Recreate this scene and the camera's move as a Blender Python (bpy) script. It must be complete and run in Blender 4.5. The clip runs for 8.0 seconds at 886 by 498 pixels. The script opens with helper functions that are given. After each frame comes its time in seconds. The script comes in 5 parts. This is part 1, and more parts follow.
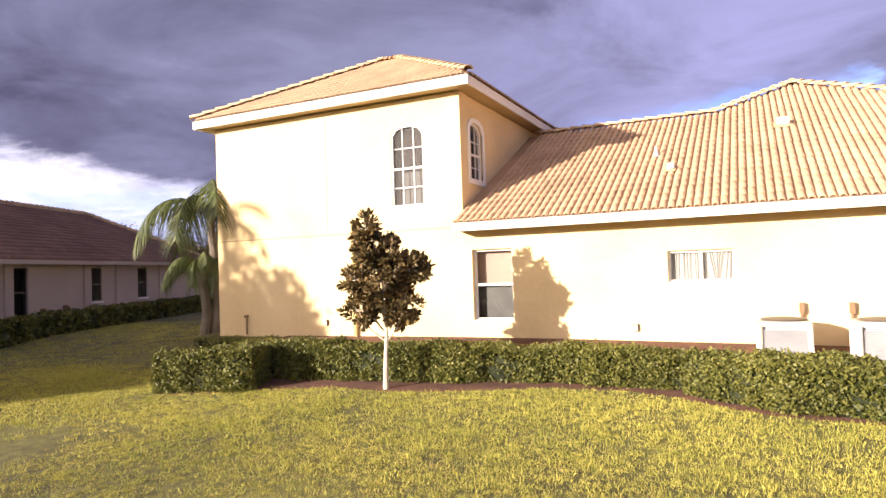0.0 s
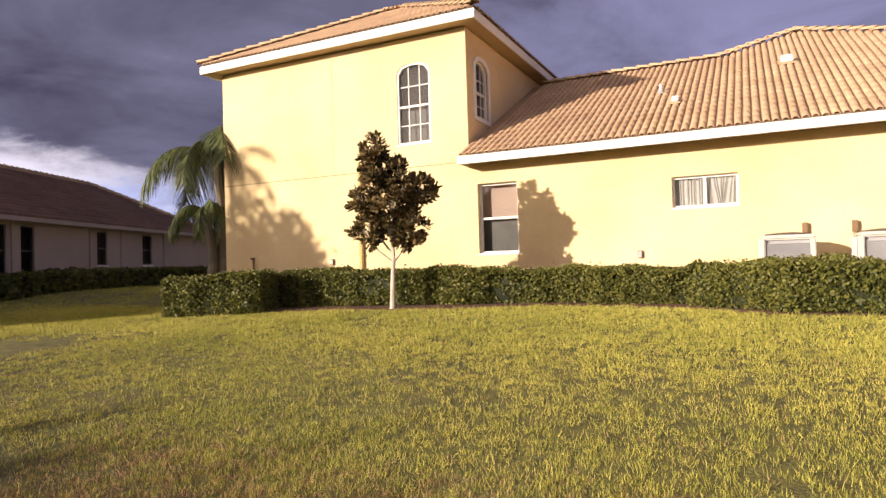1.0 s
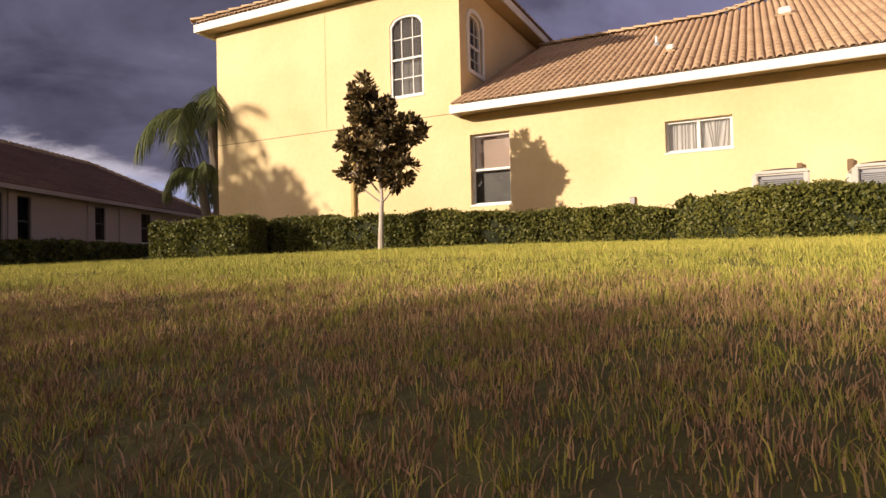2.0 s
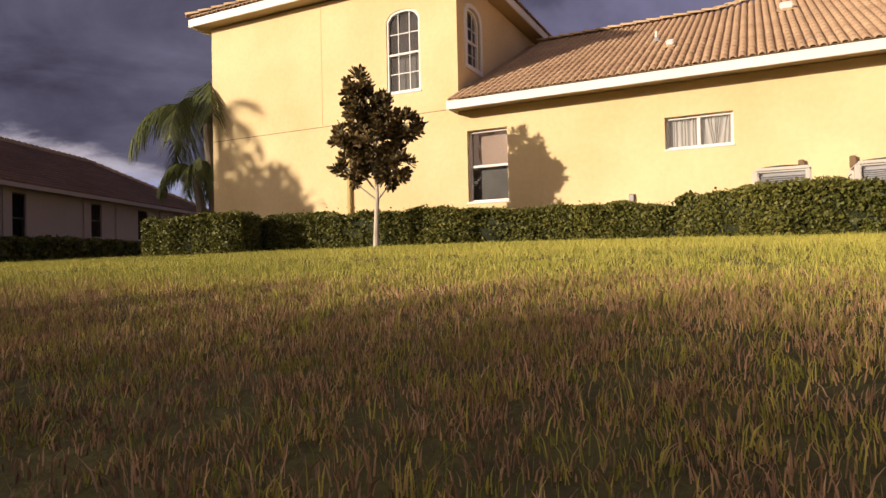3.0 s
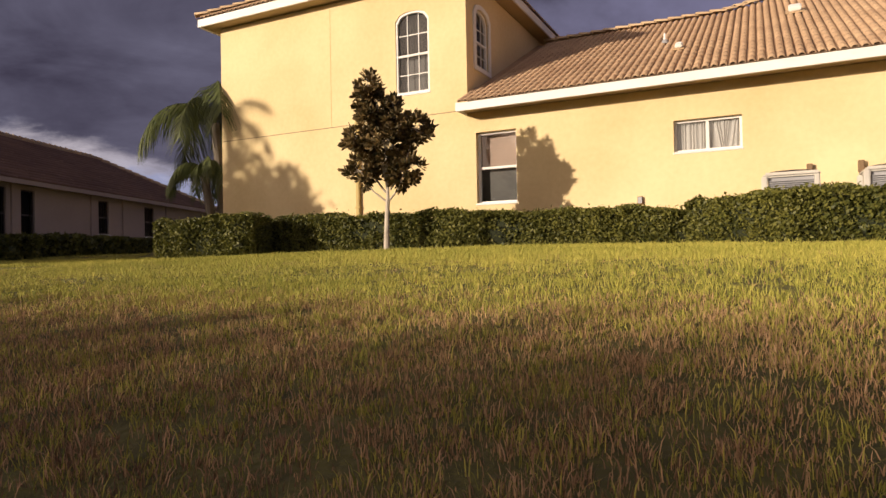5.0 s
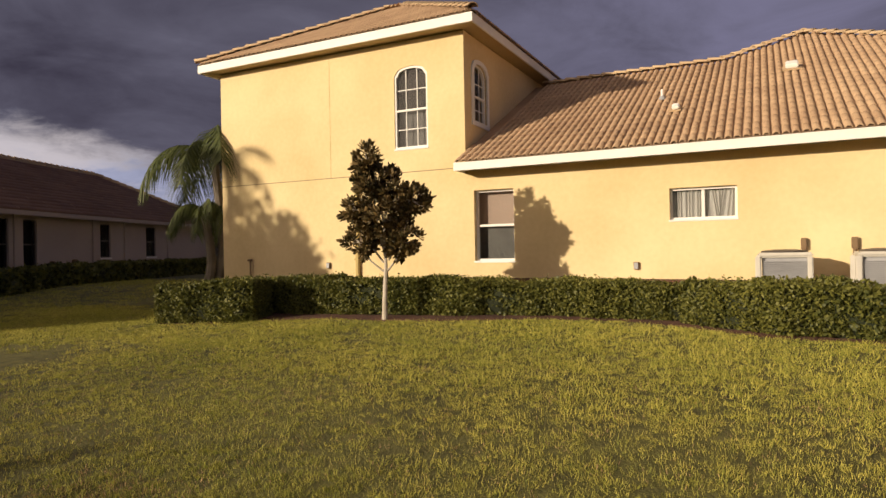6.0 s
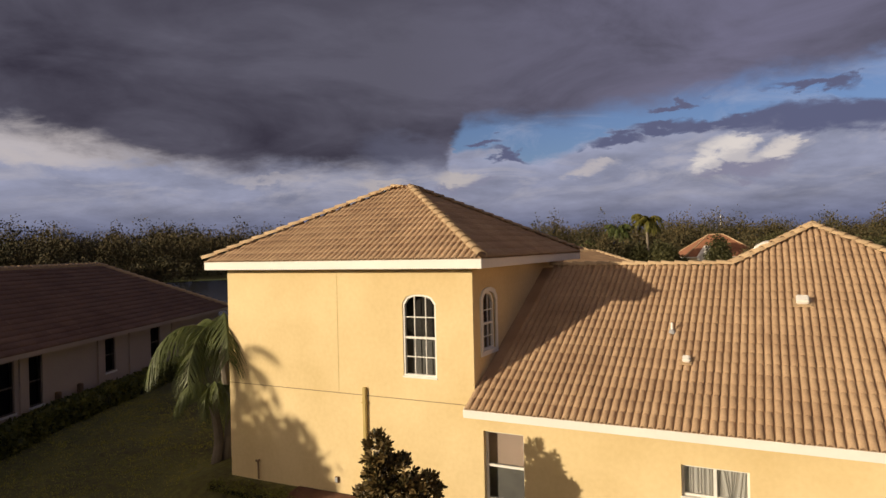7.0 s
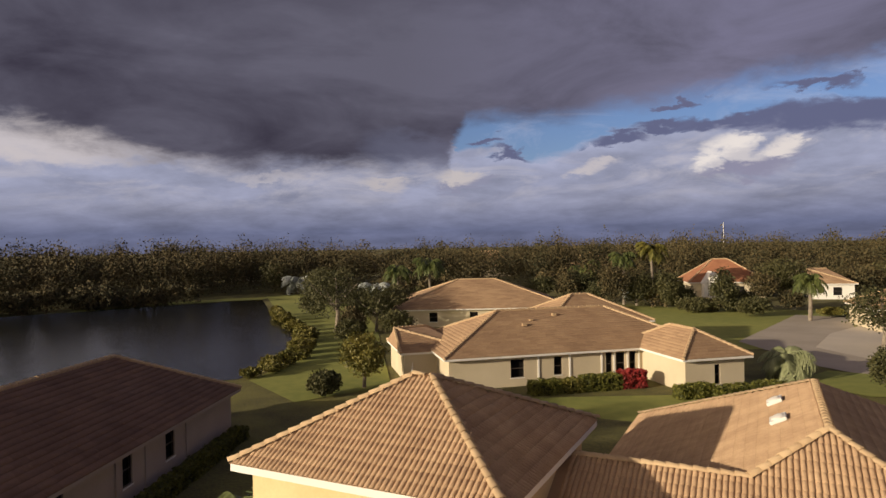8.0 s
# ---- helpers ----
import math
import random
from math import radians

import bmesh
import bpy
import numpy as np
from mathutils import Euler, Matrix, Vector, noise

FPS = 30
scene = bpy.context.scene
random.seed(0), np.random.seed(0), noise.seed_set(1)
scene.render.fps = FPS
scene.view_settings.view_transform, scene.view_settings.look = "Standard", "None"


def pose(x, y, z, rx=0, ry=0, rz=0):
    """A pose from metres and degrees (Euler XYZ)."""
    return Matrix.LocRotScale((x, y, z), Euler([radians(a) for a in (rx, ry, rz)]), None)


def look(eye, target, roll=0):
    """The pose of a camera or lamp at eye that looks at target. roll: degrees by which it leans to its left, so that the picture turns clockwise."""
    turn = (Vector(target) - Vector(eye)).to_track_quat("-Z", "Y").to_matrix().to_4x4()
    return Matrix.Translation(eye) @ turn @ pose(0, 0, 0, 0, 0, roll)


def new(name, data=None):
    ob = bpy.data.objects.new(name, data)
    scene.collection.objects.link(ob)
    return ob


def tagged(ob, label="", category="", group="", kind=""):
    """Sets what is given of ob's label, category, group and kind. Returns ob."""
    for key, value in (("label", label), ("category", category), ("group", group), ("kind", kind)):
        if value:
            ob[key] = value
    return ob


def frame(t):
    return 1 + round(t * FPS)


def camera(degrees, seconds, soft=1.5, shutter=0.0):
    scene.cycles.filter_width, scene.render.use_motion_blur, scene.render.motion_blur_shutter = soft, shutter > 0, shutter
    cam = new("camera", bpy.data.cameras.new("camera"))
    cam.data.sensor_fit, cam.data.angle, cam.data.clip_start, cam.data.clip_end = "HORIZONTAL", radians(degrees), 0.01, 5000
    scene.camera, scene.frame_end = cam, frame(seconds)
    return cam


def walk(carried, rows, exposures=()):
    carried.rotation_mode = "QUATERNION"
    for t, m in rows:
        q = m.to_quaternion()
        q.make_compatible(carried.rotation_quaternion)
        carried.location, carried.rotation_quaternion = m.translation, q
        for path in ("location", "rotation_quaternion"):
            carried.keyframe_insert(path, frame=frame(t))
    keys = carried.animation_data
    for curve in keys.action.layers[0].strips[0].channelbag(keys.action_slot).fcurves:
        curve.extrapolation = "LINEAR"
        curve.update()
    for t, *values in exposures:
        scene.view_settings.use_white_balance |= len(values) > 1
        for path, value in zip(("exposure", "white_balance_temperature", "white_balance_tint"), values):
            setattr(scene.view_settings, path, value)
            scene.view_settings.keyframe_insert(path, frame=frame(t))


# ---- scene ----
cam = camera(69.25, 8.0)
# seconds, place, and heading, tilt and lean in degrees
PATH = [
    (0.0, 5.572, -13.089, 2.007, 25.74, 1.78, 1.91),
    (0.5, 5.519, -13.107, 1.368, 25.82, 1.42, 1.88),
    (1.0, 5.490, -13.234, 0.655, 25.88, 1.30, 1.70),
    (1.5, 5.569, -13.164, -0.099, 26.08, 1.38, 1.50),
    (2.0, 5.651, -12.962, -0.438, 26.30, 1.37, 1.35),
    (3.5, 5.583, -12.781, -0.430, 26.27, 1.00, 1.24),
    (4.0, 5.521, -12.811, -0.365, 26.42, 0.86, 1.12),
    (5.5, 5.615, -12.983, -0.234, 26.54, 0.51, 1.08),
    (6.0, 5.706, -13.012, 1.106, 26.64, 0.09, 1.08),
    (6.5, 5.762, -13.048, 3.692, 26.65, 0.07, 1.16),
    (7.0, 5.622, -12.992, 6.471, 26.75, -0.13, 1.29),
    (7.5, 5.445, -13.125, 9.264, 26.87, -0.19, 1.30),
    (8.0, 5.344, -13.427, 12.075, 26.90, -0.28, 1.16),
]
EXPOSURES = [(0.0, 1.5, 5750, 18), (0.5, 1.1, 5850, 18), (1.0, 0.77, 5950, 18), (1.5, 0.55, 6100, 18), (2.0, 0.38, 6150, 18), (3.5, 0.2, 6200, 18), (5.5, 0.1, 6300, 15), (6.5, -0.08, 6500, 10), (7.5, -0.22, 6500, 10), (8.0, 0.02, 6500, 10)]
walk(cam, [(t, pose(x, y, z, 0, 0, yaw) @ pose(0, 0, 0, 90 + tilt) @ pose(0, 0, 0, 0, 0, -lean)) for t, x, y, z, yaw, tilt, lean in PATH], EXPOSURES)
# ---- end of path ----

# ---------------------------------------------------------------- light
HEAD = radians(26.7)                     # heading of the view, left of +y
SUN_DIR = Vector((0.68, 1.0, -0.255))    # the way the sunlight goes
ELEV = math.atan2(0.255, math.hypot(0.68, 1.0))


def sky():
    w = bpy.data.worlds.new("sky")
    scene.world = w
    w.use_nodes = True
    nt = w.node_tree
    nt.nodes.clear()
    N, L = nt.nodes.new, nt.links.new

    def math_node(op, a, b=None, clamp=False):
        n = N("ShaderNodeMath")
        n.operation, n.use_clamp = op, clamp
        for i, v in enumerate((a, b)):
            if v is None:
                continue
            if isinstance(v, (int, float)):
                n.inputs[i].default_value = v
            else:
                L(v, n.inputs[i])
        return n.outputs[0]

    def ramp(fac, stops, mode="LINEAR"):
        n = N("ShaderNodeValToRGB")
        n.color_ramp.interpolation = mode
        el = n.color_ramp.elements
        while len(el) < len(stops):
            el.new(0.5)
        for e, (p, c) in zip(el, stops):
            e.position = p
            e.color = (c, c, c, 1) if isinstance(c, (int, float)) else (*c, 1)
        L(fac, n.inputs[0])
        return n.outputs[0]

    def mix(fac, a, b):
        n = N("ShaderNodeMix")
        n.data_type = "RGBA"
        L(fac, n.inputs[0])
        for i, v in ((6, a), (7, b)):
            if isinstance(v, tuple):
                n.inputs[i].default_value = (*v, 1)
            else:
                L(v, n.inputs[i])
        return n.outputs[2]

    def noise_at(vec, scale, detail=6, rough=0.55, dist=0.0):
        n = N("ShaderNodeTexNoise")
        n.inputs["Scale"].default_value = scale
        n.inputs["Detail"].default_value = detail
        n.inputs["Roughness"].default_value = rough
        n.inputs["Distortion"].default_value = dist
        L(vec, n.inputs["Vector"])
        return n.outputs["Fac"]

    tc = N("ShaderNodeTexCoord")
    rot = N("ShaderNodeVectorRotate")
    rot.rotation_type = "Z_AXIS"
    rot.inputs["Angle"].default_value = -HEAD
    L(tc.outputs["Generated"], rot.inputs["Vector"])
    sep = N("ShaderNodeSeparateXYZ")
    L(rot.outputs[0], sep.inputs[0])
    r, fw, up = sep.outputs
    # stretched coordinates: clouds flatten towards the horizon
    den = math_node("ADD", math_node("ABSOLUTE", up), 0.24)
    com = N("ShaderNodeCombineXYZ")
    L(math_node("DIVIDE", r, den), com.inputs[0])
    L(math_node("DIVIDE", fw, den), com.inputs[1])
    L(math_node("MULTIPLY", up, 3.0), com.inputs[2])
    flat = com.outputs[0]
    big = noise_at(flat, 0.9, 7, 0.55, 0.3)
    fine = noise_at(flat, 3.2, 6, 0.6, 0.2)
    com2 = N("ShaderNodeCombineXYZ")
    L(r, com2.inputs[0])
    L(fw, com2.inputs[1])
    L(math_node("MULTIPLY", up, 2.4), com2.inputs[2])
    puff = noise_at(com2.outputs[0], 6.5, 7, 0.52, 0.1)

    air = N("ShaderNodeTexSky")
    air.sky_type = "NISHITA"
    air.sun_disc = False
    air.sun_elevation = ELEV
    air.sun_rotation = math.atan2(-SUN_DIR.x, -SUN_DIR.y)
    dim = N("ShaderNodeVectorMath")
    dim.operation = "SCALE"
    L(air.outputs[0], dim.inputs[0])
    dim.inputs["Scale"].default_value = 0.09

    # pale cloud deck, brightest a little above the horizon
    upc = math_node("MULTIPLY", up, 2.0, True)
    pale = ramp(upc, [(0.0, (0.135, 0.145, 0.235)), (0.05, (0.15, 0.165, 0.27)), (0.13, (0.29, 0.30, 0.41)), (0.3, (0.36, 0.38, 0.52)), (0.7, (0.25, 0.27, 0.37)), (1.0, (0.2, 0.22, 0.3))])
    shade_fine = ramp(fine, [(0.3, 0.72), (0.7, 1.15)])
    mul = N("ShaderNodeMix")
    mul.data_type, mul.blend_type = "RGBA", "MULTIPLY"
    mul.inputs[0].default_value = 1.0
    L(pale, mul.inputs[6])
    L(shade_fine, mul.inputs[7])
    deck = mul.outputs[2]
    # directions frayed by two noises, so that cloud outlines are never smooth
    def frayed(src, noise, amount):
        return math_node("ADD", src, math_node("MULTIPLY", math_node("SUBTRACT", noise, 0.5), amount))

    curl = noise_at(com2.outputs[0], 19.0, 8, 0.6, 0.3)
    rr, uu = frayed(frayed(frayed(r, big, 0.10), puff, 0.08), curl, 0.09), frayed(frayed(frayed(up, fine, 0.045), puff, 0.04), curl, 0.055)

    def cloud(r0, u0, rw, uh, soft=0.6):
        """Mask of one ragged cloud round a direction."""
        a, b = math_node("DIVIDE", math_node("SUBTRACT", rr, r0), rw), math_node("DIVIDE", math_node("SUBTRACT", uu, u0), uh)
        d2 = math_node("ADD", math_node("MULTIPLY", a, a), math_node("MULTIPLY", b, b))
        return ramp(d2, [(max(0.0, 0.75 - soft), 1.0), (1.0, 0.0)], "EASE")

    ahead = ramp(fw, [(0.0, 0.0), (0.2, 1.0)])
    rpos = math_node("MULTIPLY_ADD", frayed(frayed(r, fine, 0.04), curl, 0.05), 0.7)
    rpos.node.inputs[2].default_value = 0.5
    # pale streaks in the deck, warm and bright under the rim on the far side
    streak = noise_at(flat, 2.3, 8, 0.65, 0.8)
    deck = mix(math_node("MULTIPLY", ramp(streak, [(0.48, 0.0), (0.68, 0.7)]), ramp(upc, [(0.1, 0.0), (0.2, 1.0)])), deck, (0.52, 0.49, 0.54))
    deck = mix(math_node("MULTIPLY", cloud(-0.50, 0.150, 0.26, 0.035, 0.95), 0.75), deck, (0.62, 0.55, 0.53))
    # open blue above a line that climbs slowly
    floor_line = ramp(rpos, [(0.0, 0.9), (0.5, 0.9), (0.512, 0.140), (0.6, 0.142), (0.7, 0.160), (0.88, 0.172), (1.0, 0.17)])
    open_sky = ramp(math_node("MULTIPLY_ADD", math_node("SUBTRACT", uu, floor_line), 8.0), [(0.44, 0.0), (0.56, 1.0)])
    open_sky.node.inputs[0].links[0].from_node.inputs[2].default_value = 0.5
    tint = N("ShaderNodeMix")
    tint.data_type, tint.blend_type = "RGBA", "MULTIPLY"
    tint.inputs[0].default_value = 1.0
    L(dim.outputs[0], tint.inputs[6])
    tint.inputs[7].default_value = (0.70, 0.80, 1.25, 1)
    deck = mix(math_node("MULTIPLY", open_sky, ahead), deck, tint.outputs[2])
    # thin white veils in the blue, then slate-blue clouds lying across it
    deck = mix(math_node("MULTIPLY", ramp(streak, [(0.5, 0.0), (0.7, 0.6)]), open_sky), deck, (0.42, 0.46, 0.62))
    for r0, u0, rw, uh in ((0.52, 0.160, 0.16, 0.030), (0.40, 0.166, 0.10, 0.014), (0.31, 0.163, 0.05, 0.010), (0.25, 0.150, 0.055, 0.011), (0.10, 0.142, 0.05, 0.010), (0.055, 0.157, 0.03, 0.008), (0.34, 0.196, 0.045, 0.006), (0.50, 0.205, 0.07, 0.010)):
        deck = mix(cloud(r0, u0, rw, uh), deck, (0.125, 0.135, 0.235))
    # sunlit cumulus heads over grey-violet bases
    for r0, u0, rw, uh, c in ((0.436, 0.101, 0.062, 0.016, (0.27, 0.26, 0.36)), (0.402, 0.127, 0.034, 0.022, (0.80, 0.73, 0.69)), (0.425, 0.114, 0.036, 0.013, (0.58, 0.54, 0.56)), (0.468, 0.120, 0.026, 0.017, (0.74, 0.67, 0.64)),
                              (0.02, 0.092, 0.060, 0.010, (0.27, 0.27, 0.37)), (0.015, 0.104, 0.040, 0.014, (0.54, 0.49, 0.49)), (-0.10, 0.099, 0.05, 0.010, (0.48, 0.44, 0.46)), (0.215, 0.109, 0.028, 0.010, (0.52, 0.48, 0.51)), (-0.25, 0.104, 0.06, 0.008, (0.44, 0.42, 0.48))):
        deck = mix(math_node("MULTIPLY", cloud(r0, u0, rw, uh, 0.75), ahead), deck, c)
    # clear western sky behind the camera, warm round the low sun
    west = ramp(math_node("ADD", math_node("MULTIPLY", r, -0.873), math_node("MULTIPLY", fw, -0.49)), [(0.25, 0.0), (0.8, 1.0)])
    low = ramp(up, [(0.35, 1.0), (0.8, 0.0)])
    # the dark rain cloud overhead; its rim steps up and climbs to the right
    rim = ramp(rpos, [(0.0, 0.22), (0.108, 0.165), (0.23, 0.130), (0.30, 0.119), (0.505, 0.119), (0.522, 0.184), (0.63, 0.186), (0.67, 0.198), (0.76, 0.213), (0.89, 0.226), (0.93, 0.14), (1.0, 0.0)])
    over = math_node("SUBTRACT", frayed(frayed(frayed(up, fine, 0.05), big, 0.04), curl, 0.035), rim)
    dark_mask = ramp(math_node("MULTIPLY_ADD", over, 6.0), [(0.38, 0.0), (0.66, 1.0)], "EASE")
    dark_mask.node.inputs[0].links[0].from_node.inputs[2].default_value = 0.5
    mid = noise_at(flat, 1.9, 7, 0.6, 0.6)
    both = math_node("ADD", math_node("MULTIPLY", big, 0.55), math_node("MULTIPLY", mid, 0.45))
    dark = mix(ramp(both, [(0.38, 0.0), (0.62, 1.0)]), (0.046, 0.041, 0.062), (0.122, 0.116, 0.158))
    # its ragged lower shelf is bluer
    shelf = math_node("MULTIPLY", cloud(-0.06, 0.150, 0.10, 0.04, 0.9), 0.6)
    dark = mix(shelf, dark, (0.125, 0.13, 0.195))
    lit_edge = mix(math_node("MULTIPLY", ramp(rpos, [(0.45, 0.0), (0.8, 1.0), (0.9, 0.8), (0.98, 0.0)]), ramp(mid, [(0.35, 0.25), (0.65, 1.0)])), dark, (0.185, 0.175, 0.265))
    out = mix(dark_mask, deck, lit_edge)
    out = mix(math_node("MULTIPLY", west, low), out, (1.3, 1.0, 0.71))
    bg = N("ShaderNodeBackground")
    L(out, bg.inputs["Color"])
    bg.inputs["Strength"].default_value = 1.0
    wo = N("ShaderNodeOutputWorld")
    L(bg.outputs[0], wo.inputs["Surface"])


sky()
sun = new("sun", bpy.data.lights.new("sun", "SUN"))
sun.data.energy, sun.data.angle, sun.data.color = 5.0, radians(0.7), (1.0, 0.83, 0.60)
sun.matrix_world = look((-60, -90, 24), Vector((-60, -90, 24)) + SUN_DIR)


# ---------------------------------------------------------------- materials
def surface(name, a, b, scale=3.0, rough=0.85, bump=0.0, bump_scale=40.0, fine=0.25, metal=0.0, spread=0.0, island=False, spec=0.5, coarse=0.3, through_light=0.0):
    """Two colours mixed by noise at two scales, with relief; spread varies piece from piece."""
    m = bpy.data.materials.new(name)
    m.use_nodes = True
    nt = m.node_tree
    N, L = nt.nodes.new, nt.links.new
    bs = nt.nodes["Principled BSDF"]
    bs.inputs["Roughness"].default_value, bs.inputs["Metallic"].default_value = rough, metal
    bs.inputs["Specular IOR Level"].default_value = spec
    tc = N("ShaderNodeTexCoord")
    geo = N("ShaderNodeNewGeometry")
    pos = geo.outputs["Position"]
    n1, n2 = N("ShaderNodeTexNoise"), N("ShaderNodeTexNoise")
    for n, s in ((n1, scale * coarse), (n2, scale * 6)):
        n.inputs["Scale"].default_value, n.inputs["Detail"].default_value = s, 5
        L(pos, n.inputs["Vector"])
    add = N("ShaderNodeMath")
    add.operation = "MULTIPLY_ADD"
    L(n2.outputs["Fac"], add.inputs[0])
    add.inputs[1].default_value = fine
    L(n1.outputs["Fac"], add.inputs[2])
    val = add.outputs[0]
    if spread:
        rnd = geo.outputs["Random Per Island"] if island else N("ShaderNodeObjectInfo").outputs["Random"]
        ad2 = N("ShaderNodeMath")
        ad2.operation = "MULTIPLY_ADD"
        L(rnd, ad2.inputs[0])
        ad2.inputs[1].default_value = spread
        L(val, ad2.inputs[2])
        val = ad2.outputs[0]
    ramp = N("ShaderNodeMapRange")
    lo = 0.33 + fine * 0.35
    ramp.inputs["From Min"].default_value, ramp.inputs["From Max"].default_value = lo + spread * 0.1, lo + 0.34 + spread * 0.9 + fine * 0.3
    L(val, ramp.inputs["Value"])
    mx = N("ShaderNodeMix")
    mx.data_type = "RGBA"
    L(ramp.outputs[0], mx.inputs[0])
    mx.inputs[6].default_value, mx.inputs[7].default_value = (*a, 1), (*b, 1)
    L(mx.outputs[2], bs.inputs["Base Color"])
    if bump:
        nb, bp = N("ShaderNodeTexNoise"), N("ShaderNodeBump")
        nb.inputs["Scale"].default_value, nb.inputs["Detail"].default_value = bump_scale, 4
        L(pos, nb.inputs["Vector"])
        bp.inputs["Strength"].default_value, bp.inputs["Distance"].default_value = bump, 0.02
        L(nb.outputs["Fac"], bp.inputs["Height"])
        L(bp.outputs[0], bs.inputs["Normal"])
    if through_light:
        tr, ms = N("ShaderNodeBsdfTranslucent"), N("ShaderNodeMixShader")
        L(mx.outputs[2], tr.inputs["Color"])
        ms.inputs[0].default_value = through_light
        L(bs.outputs[0], ms.inputs[1])
        L(tr.outputs[0], ms.inputs[2])
        L(ms.outputs[0], nt.nodes["Material Output"].inputs["Surface"])
    return m


def glass(name, tint=(0.9, 0.93, 0.95), keep=0.55, ior=1.9):
    """Window glass: partly clear, partly a mirror."""
    m = bpy.data.materials.new(name)
    m.use_nodes = True
    nt = m.node_tree
    N, L = nt.nodes.new, nt.links.new
    nt.nodes.remove(nt.nodes["Principled BSDF"])
    gl, tr, ms, fr = N("ShaderNodeBsdfGlossy"), N("ShaderNodeBsdfTransparent"), N("ShaderNodeMixShader"), N("ShaderNodeFresnel")
    gl.inputs["Roughness"].default_value = 0.02
    tr.inputs["Color"].default_value = (*[c * keep for c in tint], 1)
    fr.inputs["IOR"].default_value = ior
    L(fr.outputs[0], ms.inputs[0])
    L(tr.outputs[0], ms.inputs[1])
    L(gl.outputs[0], ms.inputs[2])
    L(ms.outputs[0], nt.nodes["Material Output"].inputs["Surface"])
    return m


STUCCO = surface("yellow_stucco", (0.645, 0.495, 0.25), (0.80, 0.64, 0.365), 1.6, 0.92, 0.2, 70, 0.3)
WHITE = surface("white_paint", (0.74, 0.72, 0.67), (0.84, 0.82, 0.77), 2.0, 0.6, 0.05, 60)
# tan, darkened in the colour itself for the deep shade under the eaves
SOFFIT = surface("shaded_tan_soffit", (0.40, 0.30, 0.15), (0.48, 0.37, 0.19), 2.0, 0.85, 0.1, 60)
TILE = surface("clay_tile", (0.33, 0.21, 0.125), (0.52, 0.36, 0.22), 4.0, 0.85, 0.5, 45, 0.7, spread=0.14)
TILE_J = surface("clay_tile_field", (0.33, 0.21, 0.125), (0.52, 0.36, 0.22), 4.0, 0.85, 0.5, 45, 0.7, spread=0.14, island=True)
CAP = surface("ridge_tile", (0.42, 0.29, 0.17), (0.58, 0.43, 0.26), 5.0, 0.85, 0.3, 60, 0.5, spread=0.35)
DECK = surface("roof_underlay", (0.30, 0.19, 0.115), (0.42, 0.28, 0.17), 4.0, 0.95)
FLAT_TILE = surface("flat_concrete_tile", (0.24, 0.15, 0.09), (0.40, 0.27, 0.16), 1.2, 0.85, 0.2, 12, 0.5, spread=0.3, island=True)
BROWN_TILE = surface("brown_concrete_tile", (0.15, 0.085, 0.057), (0.26, 0.155, 0.105), 1.2, 0.85, 0.2, 12, 0.5, spread=0.3, island=True)
RED_TILE = surface("red_clay_tile", (0.26, 0.11, 0.06), (0.38, 0.17, 0.09), 1.2, 0.85, 0.2, 12, 0.5, spread=0.3, island=True)
PINK_WALL = surface("pinkish_stucco", (0.42, 0.345, 0.29), (0.49, 0.415, 0.35), 1.2, 0.92, 0.2, 60)
CREAM_WALL = surface("cream_stucco", (0.55, 0.47, 0.33), (0.63, 0.55, 0.40), 1.2, 0.92, 0.2, 60)
GLASS = glass("window_glass")
SCREENED = glass("screened_glass", keep=0.45, ior=1.07)
# darkness of the rooms behind the glass, put into a near-black colour
DARK_IN = surface("unlit_room", (0.03, 0.027, 0.025), (0.06, 0.052, 0.047), 3.0, 0.9)
BLIND = surface("pinkish_roller_blind", (0.62, 0.47, 0.38), (0.70, 0.55, 0.45), 4.0, 0.9)
CURTAIN = surface("white_curtain", (0.72, 0.69, 0.64), (0.82, 0.79, 0.74), 6.0, 0.95)
SCREEN = surface("grey_insect_screen", (0.20, 0.19, 0.18), (0.26, 0.25, 0.23), 8.0, 0.95)
BRONZE = surface("dark_bronze_frame", (0.07, 0.055, 0.045), (0.11, 0.09, 0.07), 5.0, 0.5)
PIPE = surface("olive_painted_pipe", (0.42, 0.31, 0.10), (0.52, 0.39, 0.14), 5.0, 0.7)
RUST = surface("brown_metal", (0.16, 0.10, 0.05), (0.25, 0.16, 0.08), 8.0, 0.7)
GREY_METAL = surface("grey_painted_metal", (0.30, 0.30, 0.31), (0.40, 0.40, 0.41), 6.0, 0.5)
AC_WHITE = surface("offwhite_metal", (0.50, 0.47, 0.41), (0.60, 0.57, 0.50), 5.0, 0.5)
GRASS_MAT = surface("lawn_blades", (0.13, 0.18, 0.02), (0.70, 0.60, 0.13), 1.1, 0.7, 0.0, 40, 0.7, spread=0.8, island=True, spec=0.25, through_light=0.12)
THATCH = surface("dead_grass", (0.09, 0.042, 0.024), (0.70, 0.46, 0.24), 2.5, 0.85, 0.0, 40, 0.5, spread=0.8, island=True, spec=0.2)
GROUND_MAT = surface("lawn_soil", (0.05, 0.045, 0.016), (0.21, 0.195, 0.045), 1.0, 0.95, 0.9, 35, 0.7, coarse=0.25)
MULCH = surface("red_mulch", (0.075, 0.033, 0.02), (0.17, 0.078, 0.045), 9.0, 0.95, 1.0, 50, 0.6)
